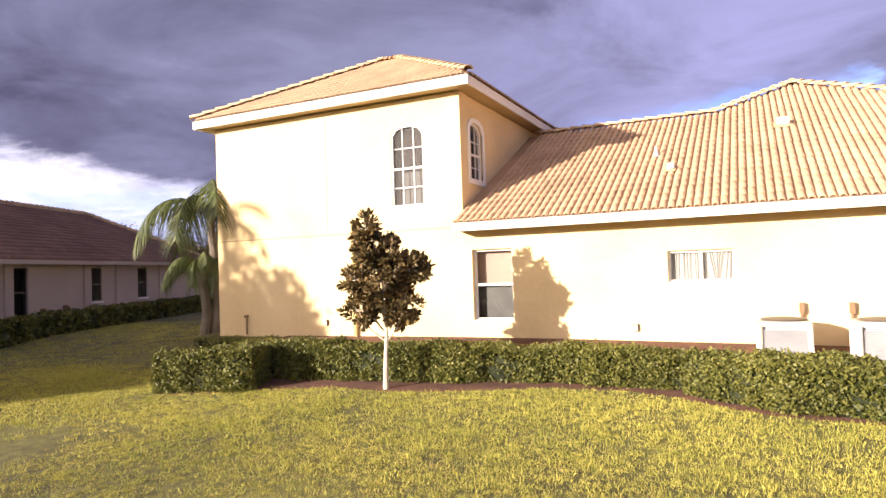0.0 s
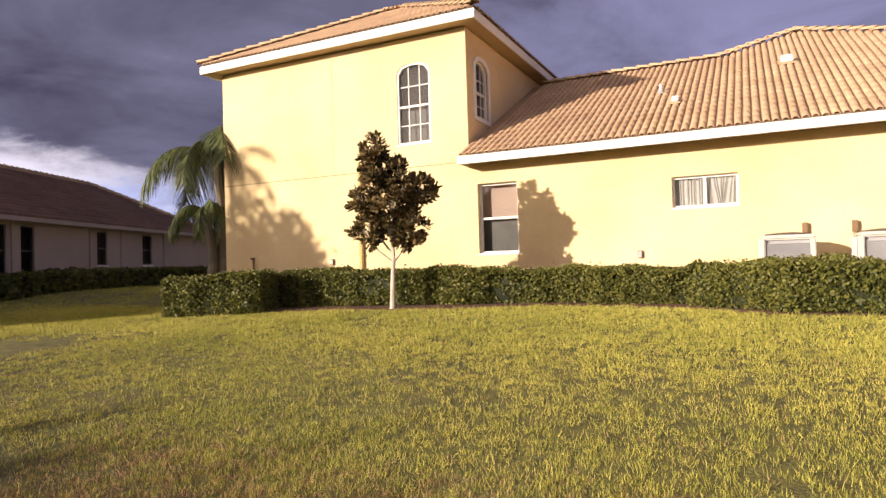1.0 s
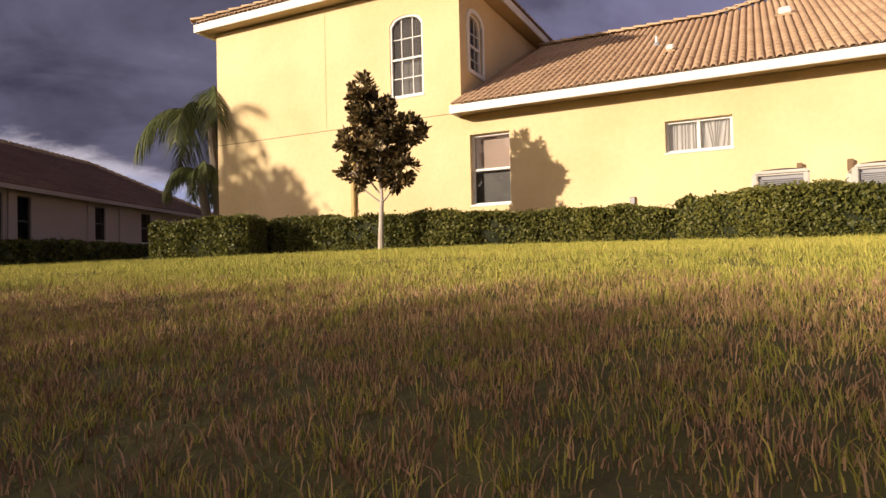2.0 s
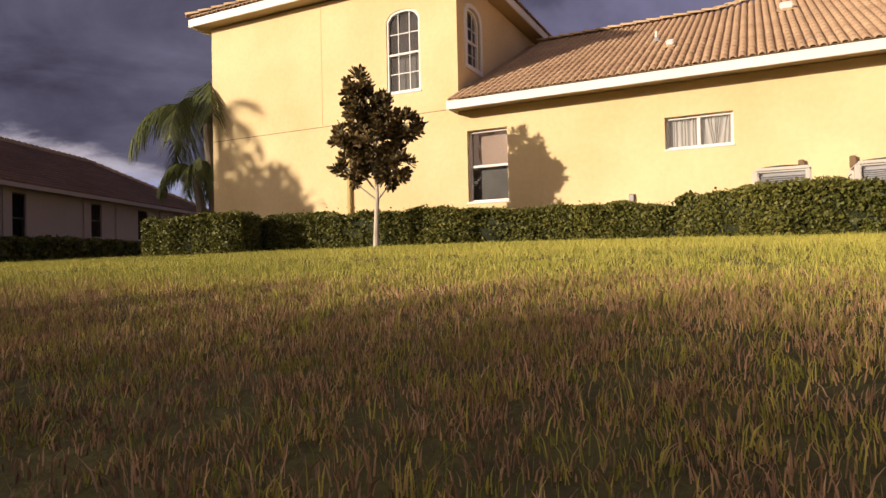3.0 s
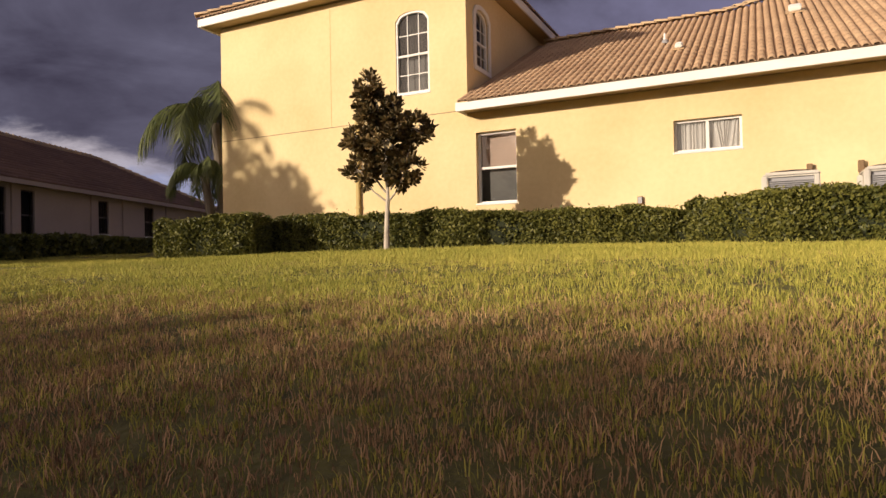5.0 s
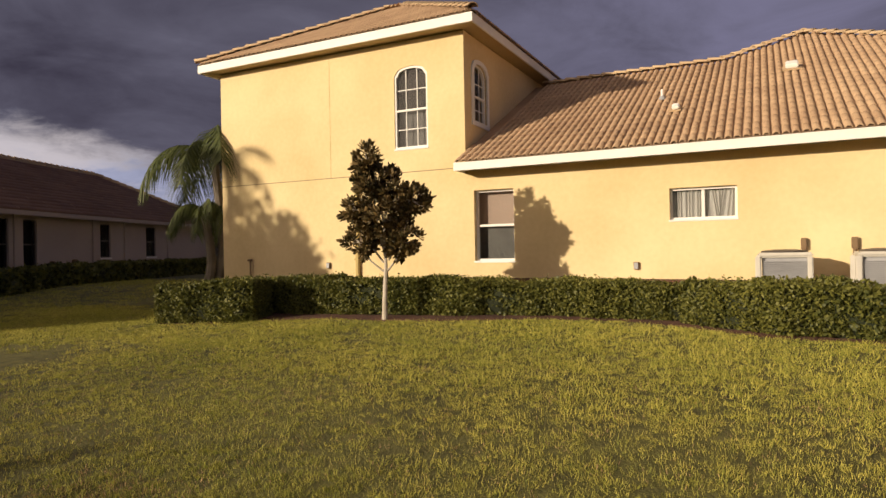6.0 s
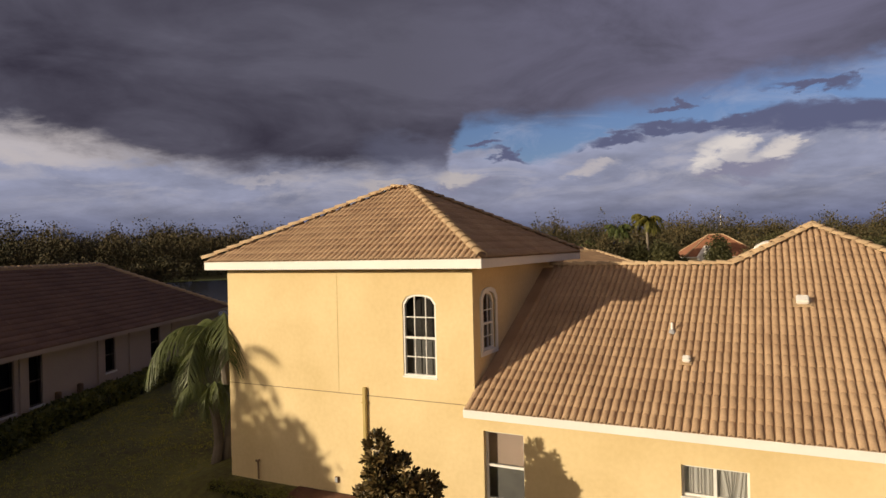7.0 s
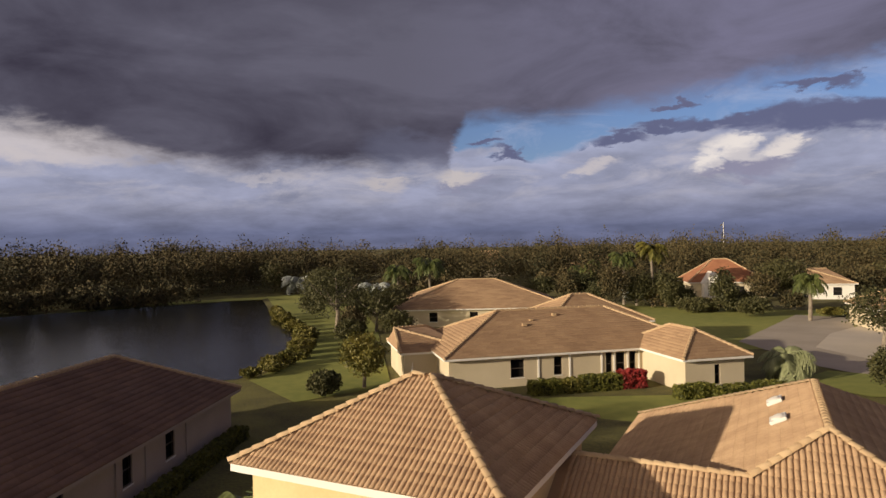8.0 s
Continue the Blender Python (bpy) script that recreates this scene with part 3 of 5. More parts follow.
def cap_row(roof, a, b, lift=0.05):
    """Ridge tiles from a up to b."""
    a, b = Vector(a), Vector(b)
    d = (b - a).normalized()
    side_way = d.cross(Vector((0, 0, 1))).normalized()
    n = max(1, int((b - a).length / 0.34))
    for k in range(n):
        p = a + (b - a) * (k / n)
        ob = new("ridge_cap", CAP_MESH)
        ob.parent = roof
        ob.matrix_local = slope_frame(p + Vector((0, 0, lift)), side_way, d)


def solid_roof(name, top, eaves, drop, material, parent, label=""):
    """A roof body: faces of top, closed below at a flat soffit."""
    bm = bmesh.new()
    for f in top:
        poly(bm, f)
    bmesh.ops.remove_doubles(bm, verts=bm.verts, dist=1e-4)
    return part(name, bm, material, parent, label)


# tower roof: a hip with a short ridge
RX0, RX1, RY0, RY1, RZ = -7.98, 0.22, -0.45, 7.75, 6.22
CX, CY = (RX0 + RX1) / 2, (RY0 + RY1) / 2
apex_a, apex_b = (CX - 0.32, 3.25, 8.2), (CX + 0.32, 3.25, 8.2)
c00, c10, c11, c01 = (RX0, RY0, RZ), (RX1, RY0, RZ), (RX1, RY1, RZ), (RX0, RY1, RZ)
tower_roof = solid_roof("tower_roof", [(c00, c10, apex_b, apex_a), (c10, c11, apex_b), (c11, c01, apex_a, apex_b), (c01, c00, apex_a)], None, 0, DECK, house, "hipped clay tile roof")


def hip_face(p0, p1, q0, q1):
    """Test for a slope face in its own plane: eave p0 to p1, top q0 to q1."""
    w = (Vector(p1) - Vector(p0)).length
    a = (Vector(p1) - Vector(p0)).normalized()
    h0, h1 = (Vector(q0) - Vector(p0)), (Vector(q1) - Vector(p0))
    x0, x1 = h0.dot(a), h1.dot(a)
    up0 = h0 - a * x0
    H = up0.length

    def inside(x, y):
        t = y / H
        return t < 0.985 and x0 * t - 0.02 < x < w + (x1 - w) * t + 0.02
    return p0, a, up0, w, inside, int(H / TILE_L) + 1


for p0, p1, q0, q1, budget in ((c00, c10, apex_a, apex_b, 300), (c10, c11, apex_b, apex_b, 0), (c01, c00, apex_a, apex_a, 0), (c11, c01, apex_b, apex_a, 0)):
    o, a, u, w, ins, rows = hip_face(p0, p1, q0, q1)
    tiled_slope(tower_roof, o, a, u, w, ins, rows, budget)
for p in (c00, c01):
    cap_row(tower_roof, p, apex_a)
for p in (c10, c11):
    cap_row(tower_roof, p, apex_b)
cap_row(tower_roof, apex_a, apex_b)


def eave_trim(x0, y0, x1, y1, z0, z1, wall_gap, parent, sides):
    """White fascia boards round an eave, and the soffit behind them."""
    t = 0.045
    if "s" in sides:
        part("fascia", boxed(x0, y0, z0, x1, y0 + t, z1, bevel=0.006), WHITE, parent)
    if "e" in sides:
        part("fascia", boxed(x1 - t, y0 + t, z0, x1, y1, z1, bevel=0.006), WHITE, parent)
    if "w" in sides:
        part("fascia", boxed(x0, y0 + t, z0, x0 + t, y1, z1, bevel=0.006), WHITE, parent)
    if "n" in sides:
        part("fascia", boxed(x0 + t, y1 - t, z0, x1 - t, y1, z1, bevel=0.006), WHITE, parent)


eave_trim(RX0 + 0.03, RY0 + 0.03, RX1 - 0.03, RY1 - 0.03, RZ - 0.215, RZ - 0.005, 0.4, house, "sewn")
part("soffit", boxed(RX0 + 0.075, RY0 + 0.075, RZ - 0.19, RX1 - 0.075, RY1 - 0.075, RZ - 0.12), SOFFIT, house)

# main roof: front slope, low ridge, and the deep wing with its peak
MX0, MX1, MY0, MY1, MZ = -0.24, 14.35, -0.56, 21.3, 2.99
PK = (6.75, 7.05, MZ + SL * 7.61)
PB = (6.75, 13.7, PK[2])
RID = 5.1
RZ2 = MZ + SL * (RID - MY0)
VX = 6.75 - (7.05 - RID)
main_roof = solid_roof("main_roof", [
    ((MX0, MY0, MZ), (MX1, MY0, MZ), PK, (VX, RID, RZ2), (MX0, RID, RZ2)),
    ((MX1, MY0, MZ), (MX1, MY1, MZ), PB, PK),
    ((MX1, MY1, MZ), (-0.85, MY1, MZ), PB),
    (PK, PB, (-0.85, MY1, MZ), (-0.85, 10.7, MZ), (VX, RID, RZ2)),
    ((VX, RID, RZ2), (-0.85, 10.7, MZ), (-0.6, 9.0, MZ + 0.8), (MX0, RID, RZ2)),
], None, 0, DECK, house, "clay tile roof with a low ridge and a tall hip")
S_LEN = math.hypot(1, SL)


def in_front(x, y):
    px, py = MX0 + x, MY0 + y / S_LEN
    if px < 0.0 and py > 0.2:
        return False
    if px < VX:
        return py < RID - 0.04
    return py < 7.0 - abs(px - 6.75) - 0.02


tiled_slope(main_roof, (MX0, MY0, MZ), (1, 0, 0), (0, 1, SL), 11.0, in_front, 25, 300)


def wing_west(x, y):
    # x runs south from the far corner, y up the slope
    py, px = MY1 - x, -0.85 + y / S_LEN
    if px > 6.7 or py < 7.05 - (6.75 - px) + 0.05:
        return False
    if py > 13.7 + (6.75 - px):
        return False
    zz = MZ + SL * (px + 0.85)
    return not (py < RID + (RZ2 - zz) / SL)


tiled_slope(main_roof, (-0.85, MY1, MZ), (0, -1, 0), (1, 0, SL), 18.0, wing_west, 24, 0)


def wing_east(x, y):
    py, px = MY0 + x, MX1 - y / S_LEN
    return px > 6.8 and py > 7.05 - (px - 6.75) and py < 13.7 + (px - 6.75)


tiled_slope(main_roof, (MX1, MY0, MZ), (0, 1, 0), (-1, 0, SL), 21.5, wing_east, 24, 0)
cap_row(main_roof, (0.0, RID, RZ2), (VX, RID, RZ2))
cap_row(main_roof, (VX, RID, RZ2), PK)
cap_row(main_roof, (MX1, MY0, MZ), PK)
cap_row(main_roof, PK, PB)
cap_row(main_roof, (-0.85, MY1, MZ), PB)
part("fascia", boxed(-0.27, MY0 + 0.03, MZ - 0.185, MX1, MY0 + 0.075, MZ - 0.005, bevel=0.006), WHITE, house)
part("fascia", boxed(-0.27, MY0 + 0.075, MZ - 0.18, -0.225, -0.003, MZ + 0.02, bevel=0.006), WHITE, house)
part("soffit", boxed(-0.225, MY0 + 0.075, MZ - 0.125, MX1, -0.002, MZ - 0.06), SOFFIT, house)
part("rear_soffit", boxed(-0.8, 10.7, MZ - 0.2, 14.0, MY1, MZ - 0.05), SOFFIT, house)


def roof_vent(x, y, w, d, h):
    """A sheet-metal vent that sits on the front slope."""
    z = MZ + SL * (y - MY0) + 0.05
    bm = boxed(-w / 2, -d / 2, 0.03, w / 2, d / 2, h, bevel=0.02)
    for v in bm.verts:
        if v.co.z > h * 0.6 and v.co.y < 0:
            v.co.z -= 0.03
    vent = part("roof_vent", bm, WHITE, house, "square white metal roof vent")
    vent.matrix_local = Matrix.Translation((x, y, z)) @ pose(0, 0, 0, math.degrees(math.atan(SL)), 0, 0)
    part("flange", boxed(-w * 0.75, -d * 0.8, 0.0, w * 0.75, d * 0.8, 0.03, bevel=0.005), CAP, vent)


roof_vent(4.08, 1.28, 0.15, 0.15, 0.13)
roof_vent(6.32, 3.45, 0.26, 0.22, 0.16)
vz = MZ + SL * (2.28 - MY0)
bm = tube(bmesh.new(), [(3.68, 2.28, vz), (3.68, 2.28, vz + 0.24), (3.68, 2.28, vz + 0.25)], [0.03, 0.03, 0.022], 10)
pipe = part("vent_pipe", bm, WHITE, house, "thin white vent pipe")
part("collar", tube(bmesh.new(), [(3.68, 2.28, vz), (3.68, 2.28, vz + 0.1)], [0.1, 0.05], 10), GREY_METAL, pipe)
for x, y in ((5.58, 9.80), (5.49, 12.55)):
    sk = part("skylight", boxed(-0.27, -0.36, 0.05, 0.27, 0.36, 0.16, bevel=0.02), WHITE, house, "white domed skylight")
    sk.matrix_local = Matrix.Translation((x, y, MZ + SL * (x + 0.85))) @ pose(0, 0, 0, 0, -math.degrees(math.atan(SL)), 0)
    bm = bmesh.new()
    bmesh.ops.create_uvsphere(bm, u_segments=16, v_segments=8, radius=1, matrix=Matrix.Diagonal((0.22, 0.31, 0.07, 1)))
    dome = part("dome", bm, CURTAIN, sk)
    dome.matrix_local = Matrix.Translation((0, 0, 0.16))

# small fittings on the front wall
bm = boxed(-3.16, -0.09, 0.42, -3.06, -0.004, 3.14, bevel=0.015)
dp = part("downspout", bm, PIPE, house, "olive-yellow painted pipe casing on the wall")
for z in (0.9, 1.8, 2.75):
    part("bracket", boxed(-3.18, -0.096, z, -3.04, -0.002, z + 0.04, bevel=0.004), PIPE, dp)
sp = part("hose_pipe", tube(bmesh.new(), [(-6.52, -0.07, 0.45), (-6.52, -0.07, 0.92), (-6.52, -0.02, 0.95)], [0.025, 0.025, 0.02], 8), RUST, house, "brown hose tap standpipe")
part("tap", tube(bmesh.new(), [(-6.58, -0.09, 0.93), (-6.46, -0.09, 0.93)], [0.03, 0.03], 8), RUST, sp)
for x, z in ((-4.0, 0.77), (3.44, 0.72)):
    bx = part("outlet_box", boxed(x - 0.05, -0.06, z - 0.07, x + 0.05, -0.002, z + 0.08, bevel=0.008), RUST, house, "small weathered outlet box")
    part("lid", boxed(x - 0.04, -0.068, z - 0.055, x + 0.04, -0.061, z + 0.065, bevel=0.003), GREY_METAL, bx)
for x in (6.32, 7.08):
    cd = part("conduit", tube(bmesh.new(), [(x, -0.06, 0.45), (x, -0.06, 1.15), (x, -0.03, 1.17)], [0.03, 0.03, 0.03], 8), RUST, house, "brown conduit on the wall")
    part("junction_box", boxed(x - 0.045, -0.1, 1.0, x + 0.045, -0.005, 1.2, bevel=0.008), RUST, cd)


def air_conditioner(x0, x1, y0, y1, z1):
    z0 = 0.3
    ac = thing("air_conditioner", "off-white outdoor air conditioning unit with grey louvres behind the hedge", "air conditioner", ((x0 + x1) / 2, (y0 + y1) / 2, z0), group="air conditioning units by the wall")
    w, d, h = (x1 - x0) / 2, (y1 - y0) / 2, z1 - z0
    part("base", boxed(-w - 0.04, -d - 0.04, -0.3, w + 0.04, d + 0.04, 0.05, bevel=0.01), PAVING, ac)
    part("coil", boxed(-w + 0.04, -d + 0.04, 0.05, w - 0.04, d - 0.04, h - 0.08), GREY_METAL, ac)
    for sx in (-1, 1):
        for sy in (-1, 1):
            part("corner_post", boxed(sx * w - 0.06, sy * d - 0.06, 0.05, sx * w + 0.02 * sx + 0.05 * (sx < 0), sy * d + 0.05 * (sy < 0), h - 0.06, bevel=0.015), AC_WHITE, ac)
    n = 14
    for k in range(n):
        z = 0.1 + (h - 0.22) * k / n
        part("louvre", boxed(-w + 0.05, -d - 0.005, z, w - 0.06, -d + 0.03, z + 0.018, bevel=0.003), GREY_METAL, ac)
    part("top_cover", boxed(-w - 0.03, -d - 0.03, h - 0.08, w + 0.03, d + 0.03, h, bevel=0.03), AC_WHITE, ac)
    part("fan_grille", tube(bmesh.new(), [(0, 0, h), (0, 0, h + 0.03), (0, 0, h + 0.05)], [w * 0.95, w * 0.9, w * 0.4], 28), BRONZE, ac, "dark round fan grille")


air_conditioner(5.62, 6.37, -1.25, -0.5, 0.96)
air_conditioner(7.02, 7.77, -1.25, -0.5, 0.96)


# ---------------------------------------------------------------- other houses
def coursed(roof, p0, p1, q0, q1, step, material):
    """A slope laid in overlapping flat-tile courses, each a slab that rides on the one below."""
    p0, p1, q0, q1 = (np.array(p, float) for p in (p0, p1, q0, q1))
    along = (p1 - p0) / np.linalg.norm(p1 - p0)
    up = q0 - p0
    up = up - along * (up @ along)
    n = max(2, int(np.linalg.norm(up) / step))
    nrm = np.cross(along, up)
    nrm /= np.linalg.norm(nrm)
    vs, fs = [], []
    rng = np.random.default_rng(len(bpy.data.objects))
    for k in range(n):
        t0, t1 = k / n, (k + 1.12) / n
        a0, b0 = p0 + (q0 - p0) * t0, p1 + (q1 - p1) * t0
        a1, b1 = p0 + (q0 - p0) * min(t1, 1), p1 + (q1 - p1) * min(t1, 1)
        m = max(1, int(np.linalg.norm(b0 - a0) / 0.9))
        for j in range(m):
            s0, s1 = j / m, (j + 1) / m
            lift = nrm * (0.075 + rng.uniform(-0.008, 0.012))
            i = len(vs)
            vs += [a0 + (b0 - a0) * s0 + lift, a0 + (b0 - a0) * s1 + lift, a1 + (b1 - a1) * s1 + nrm * 0.02, a1 + (b1 - a1) * s0 + nrm * 0.02, a0 + (b0 - a0) * s0, a0 + (b0 - a0) * s1]
            fs += [(i, i + 1, i + 2, i + 3), (i + 4, i + 5, i + 1, i)]
    ob = quick("tile_course", vs, fs, material, roof)
    ob["kind"] = "stuff"


def simple_caps(roof, a, b, material):
    bm = bmesh.new()
    a, b = Vector(a), Vector(b)
    n = max(1, int((b - a).length / 0.42))
    for k in range(n):
        p, q = a + (b - a) * (k / n), a + (b - a) * ((k + 1.1) / n)
        tube(bm, [p + Vector((0, 0, 0.07)), q + Vector((0, 0, 0.04))], [0.15, 0.12], 6)
    part("ridge_tile", bm, material, roof)["kind"] = "stuff"


def hip_house(label, at, turn, length, width, eave, pitch, walls, tiles, windows=(), over=0.5, gable_left=False, plinth=0.4, step=0.36, hip=1.0):
    """A one-storey house: front wall on y = 0, facing -y; windows are (x, width, sill, head)."""
    h = thing("house", label, "house", at, turn)
    holes = [arch_loop(x - w / 2, x + w / 2, a, b, 0) for x, w, a, b in windows]
    part("front_wall", wall_sheet([(0, -plinth), (length, -plinth), (length, eave), (0, eave)], holes, 0.2), walls, h)
    part("back_wall", boxed(0, width - 0.2, -plinth, length, width, eave), walls, h)
    part("side_wall", boxed(0, 0.2, -plinth, 0.2, width - 0.2, eave), walls, h)
    part("side_wall", boxed(length - 0.2, 0.2, -plinth, length, width - 0.2, eave), walls, h)
    for x, w, a, b in windows:
        lp, inn = arch_loop(x - w / 2, x + w / 2, a, b, 0), arch_loop(x - w / 2 + 0.05, x + w / 2 - 0.05, a + 0.05, b - 0.05, 0)
        win = part("window", ring_frame(lp, inn, 0.06, 0.12), BRONZE, h, "dark-framed window")
        bm = bmesh.new()
        poly(bm, [(px, 0.1, pz) for px, pz in inn])
        part("pane", bm, SCREENED, win).visible_shadow = False
        # near-black sheet added for the unlit room behind the pane
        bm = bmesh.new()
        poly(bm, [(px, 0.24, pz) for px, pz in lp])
        part("unlit_room_sheet", bm, DARK_IN, win)
        part("rail", boxed(x - w / 2 + 0.05, 0.07, (a + b) / 2 - 0.03, x + w / 2 - 0.05, 0.11, (a + b) / 2 + 0.03), BRONZE, win) if b - a > 1.0 else None
        part("sill", boxed(x - w / 2 - 0.05, -0.04, a - 0.08, x + w / 2 + 0.05, 0.05, a), WHITE, win)
    o = over
    x0, x1, y0, y1, z = -o, length + o, -o, width + o, eave + 0.1
    short = min(x1 - x0, y1 - y0) / 2
    zr = z + pitch * short
    if x1 - x0 >= y1 - y0:
        r0, r1 = (x0 + short * hip, (y0 + y1) / 2, zr), (x1 - short * hip, (y0 + y1) / 2, zr)
    else:
        r0, r1 = ((x0 + x1) / 2, y0 + short, zr), ((x0 + x1) / 2, y1 - short, zr)
    a, b, c, d = (x0, y0, z), (x1, y0, z), (x1, y1, z), (x0, y1, z)
    if gable_left:
        r0 = (x0 + 0.1, (y0 + y1) / 2, zr)
    if x1 - x0 >= y1 - y0:
        faces = [(a, b, r1, r0), (b, c, r1, r1), (c, d, r0, r1), (d, a, r0, r0)]
    else:
        faces = [(a, b, r0, r0), (b, c, r1, r0), (c, d, r1, r1), (d, a, r0, r1)]
    roof = solid_roof("roof", [f if f[2] != f[3] else f[:3] for f in faces], None, 0, DECK, h)
    for f in faces:
        if not (gable_left and f[0] == d):
            coursed(roof, *(f[0], f[1], f[3], f[2]), step, tiles)
    simple_caps(roof, r0, r1, CAP)
    for p, q in ((a, r0), (b, faces[0][2]), (c, r1), (d, faces[2][2] if x1 - x0 < y1 - y0 else r0)):
        simple_caps(roof, p, q, CAP)
    for dims in ((x0, y0, x1, y0 + 0.05), (x0, y1 - 0.05, x1, y1), (x0, y0 + 0.05, x0 + 0.05, y1 - 0.05), (x1 - 0.05, y0 + 0.05, x1, y1 - 0.05)):
        part("fascia", boxed(dims[0], dims[1], z - 0.18, dims[2], dims[3], z - 0.004), WHITE if walls is not PINK_WALL else PINK_WALL, h)
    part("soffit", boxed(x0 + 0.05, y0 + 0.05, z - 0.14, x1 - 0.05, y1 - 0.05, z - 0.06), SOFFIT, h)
    return h


# the pinkish neighbour in the shade, across the side lawn
neighbour = hip_house("pinkish single-storey house with a brown tile roof in shade", (-17.2, -4.5, 0.2), 112.3, 24.0, 10.4, 2.6, 0.52, PINK_WALL, BROWN_TILE,
                      [(5.65, 0.85, 0.45, 2.4), (7.2, 0.75, 0.45, 2.4), (12.1, 0.8, 0.85, 2.4), (16.1, 0.95, 0.85, 2.4), (2.8, 1.6, 0.3, 2.4)], hip=0.87)
for x in (6.4, 11.2, 13.7, 17.9):
    part("pilaster", boxed(x - 0.12, -0.07, -0.4, x + 0.12, 0.01, 2.58, bevel=0.01), PINK_WALL, neighbour)
for x, z in ((8.3, 0.75), (9.7, 0.8)):
    part("hose_reel", boxed(x - 0.09, -0.22, z - 0.5, x + 0.09, -0.004, z, bevel=0.03), RUST, neighbour)

# the long house behind, and its front wing
rear_house = hip_house("beige single-storey house with a tan tile roof and dark windows", (-18.45, 34.1, 0.0), 40, 23.5, 12.6, 2.62, 0.45, CREAM_WALL, FLAT_TILE,
                       [(6.0, 1.2, 0.75, 2.3), (9.7, 0.75, 0.75, 2.3), (14.5, 0.6, 0.4, 2.4), (15.6, 0.85, 0.4, 2.4), (16.8, 0.6, 0.4, 2.4)], 0.5)
for x in (7.9, 10.8, 13.8, 15.0, 16.3, 17.4):
    part("downpipe" if x in (7.9, 10.8) else "pilaster", boxed(x - 0.08, -0.07, -0.3, x + 0.08, 0.01, 2.6, bevel=0.01), WHITE, rear_house)
for x, y, hh in ((8.0, 3.6, 0.25), (11.5, 5.0, 0.25), (9.0, 4.4, 0.15)):
    part("roof_vent", boxed(x - 0.2, y - 0.15, 2.72 + 0.45 * (y + 0.5) + 0.05, x + 0.2, y + 0.15, 2.72 + 0.45 * (y + 0.5) + 0.05 + hh, bevel=0.02), CAP, rear_house)
UX, UY = math.cos(radians(40)), math.sin(radians(40))


def rear_at(u, v, z=0.0):
    return (-18.8 + u * UX - v * UY, 33.4 + u * UY + v * UX, z)


hip_house("beige house wing with a hipped tan tile roof", rear_at(18.5, -6.1), 40, 5.4, 9.0, 2.62, 0.58, CREAM_WALL, FLAT_TILE, [(2.9, 0.5, 0.5, 2.1)], 0.5)
hip_house("beige gabled end of a house beside a white fence", rear_at(-2.2, 5.2), 40, 6.0, 8.0, 2.5, 0.5, CREAM_WALL, FLAT_TILE, [], 0.35, True)
hip_house("taller tan tile roof behind the long house", rear_at(15.0, 13.5), 40, 12.0, 10.0, 3.2, 0.5, CREAM_WALL, FLAT_TILE, [], 0.5)
# houses farther off
hip_house("broad house with a tan hipped tile roof among palms", (-44.5, 68.0, 0), 27, 26, 20, 2.6, 0.36, CREAM_WALL, FLAT_TILE, [(6, 1.2, 0.8, 2.2), (12, 1.2, 0.8, 2.2)], 0.5, step=0.5)
red_house = hip_house("cream house with a red tile roof and white gable", (-9.5, 131, 0), 18, 15, 12, 3.2, 0.72, CREAM_WALL, RED_TILE, [(4, 1.6, 0.8, 2.4), (10, 1.6, 0.8, 2.4)], 0.5, step=0.5)
hip_house("cream house with a pale tile roof among trees", (-50, 182, 0), 25, 15, 12, 3.6, 0.8, CREAM_WALL, FLAT_TILE, [(5, 1.6, 0.8, 2.4)], 0.5, step=0.6)
hip_house("cream house with a pale tile roof far among trees", (-98, 210, 0), 25, 18, 12, 3.8, 0.9, CREAM_WALL, FLAT_TILE, [(5, 1.6, 0.8, 2.4)], 0.5, step=0.6)
hip_house("small cream house with an orange roof beyond the pond", (-176, 166, 0), 35, 16, 10, 5.0, 0.8, CREAM_WALL, RED_TILE, [(5, 1.6, 0.8, 2.4)], 0.5, step=0.6)
hip_house("white gabled house beside the street", (13.5, 133, 0), 15, 7, 8, 3.0, 0.7, WHITE, FLAT_TILE, [(4, 1.6, 0.8, 2.4)], 0.5, True, step=0.6)
hip_house("cream garage with a tile roof beside the driveway", (17.5, 84, 0), 12, 14, 10, 2.8, 0.5, CREAM_WALL, FLAT_TILE, [(4, 1.2, 0.8, 2.2)], 0.5, step=0.5)

gable = part("gable", boxed(2.2, -2.2, -0.4, 6.2, 0.0, 3.2), WHITE, red_house, "white gabled front")
bm = bmesh.new()
for f in (((1.8, -2.5, 3.2), (6.6, -2.5, 3.2), (4.2, -2.5, 5.6)), ((1.8, -2.5, 3.2), (4.2, -2.5, 5.6), (4.2, 3.0, 5.6), (1.8, 3.0, 3.2)), ((6.6, -2.5, 3.2), (6.6, 3.0, 3.2), (4.2, 3.0, 5.6), (4.2, -2.5, 5.6))):
    poly(bm, f)
part("gable_roof", bm, WHITE, red_house)
fence = thing("fence", "tall white picket fence on a lawn", "fence", rear_at(-2.6, -0.3), 118)
for k in range(22):
    part("slat", boxed(k * 0.32, -0.02, 0, k * 0.32 + 0.16, 0.02, 1.7 + 0.02 * (k % 2), bevel=0.005), WHITE, fence)
for z in (0.35, 1.4):
    part("rail", boxed(-0.02, 0.021, z, 6.95, 0.06, z + 0.08), WHITE, fence)

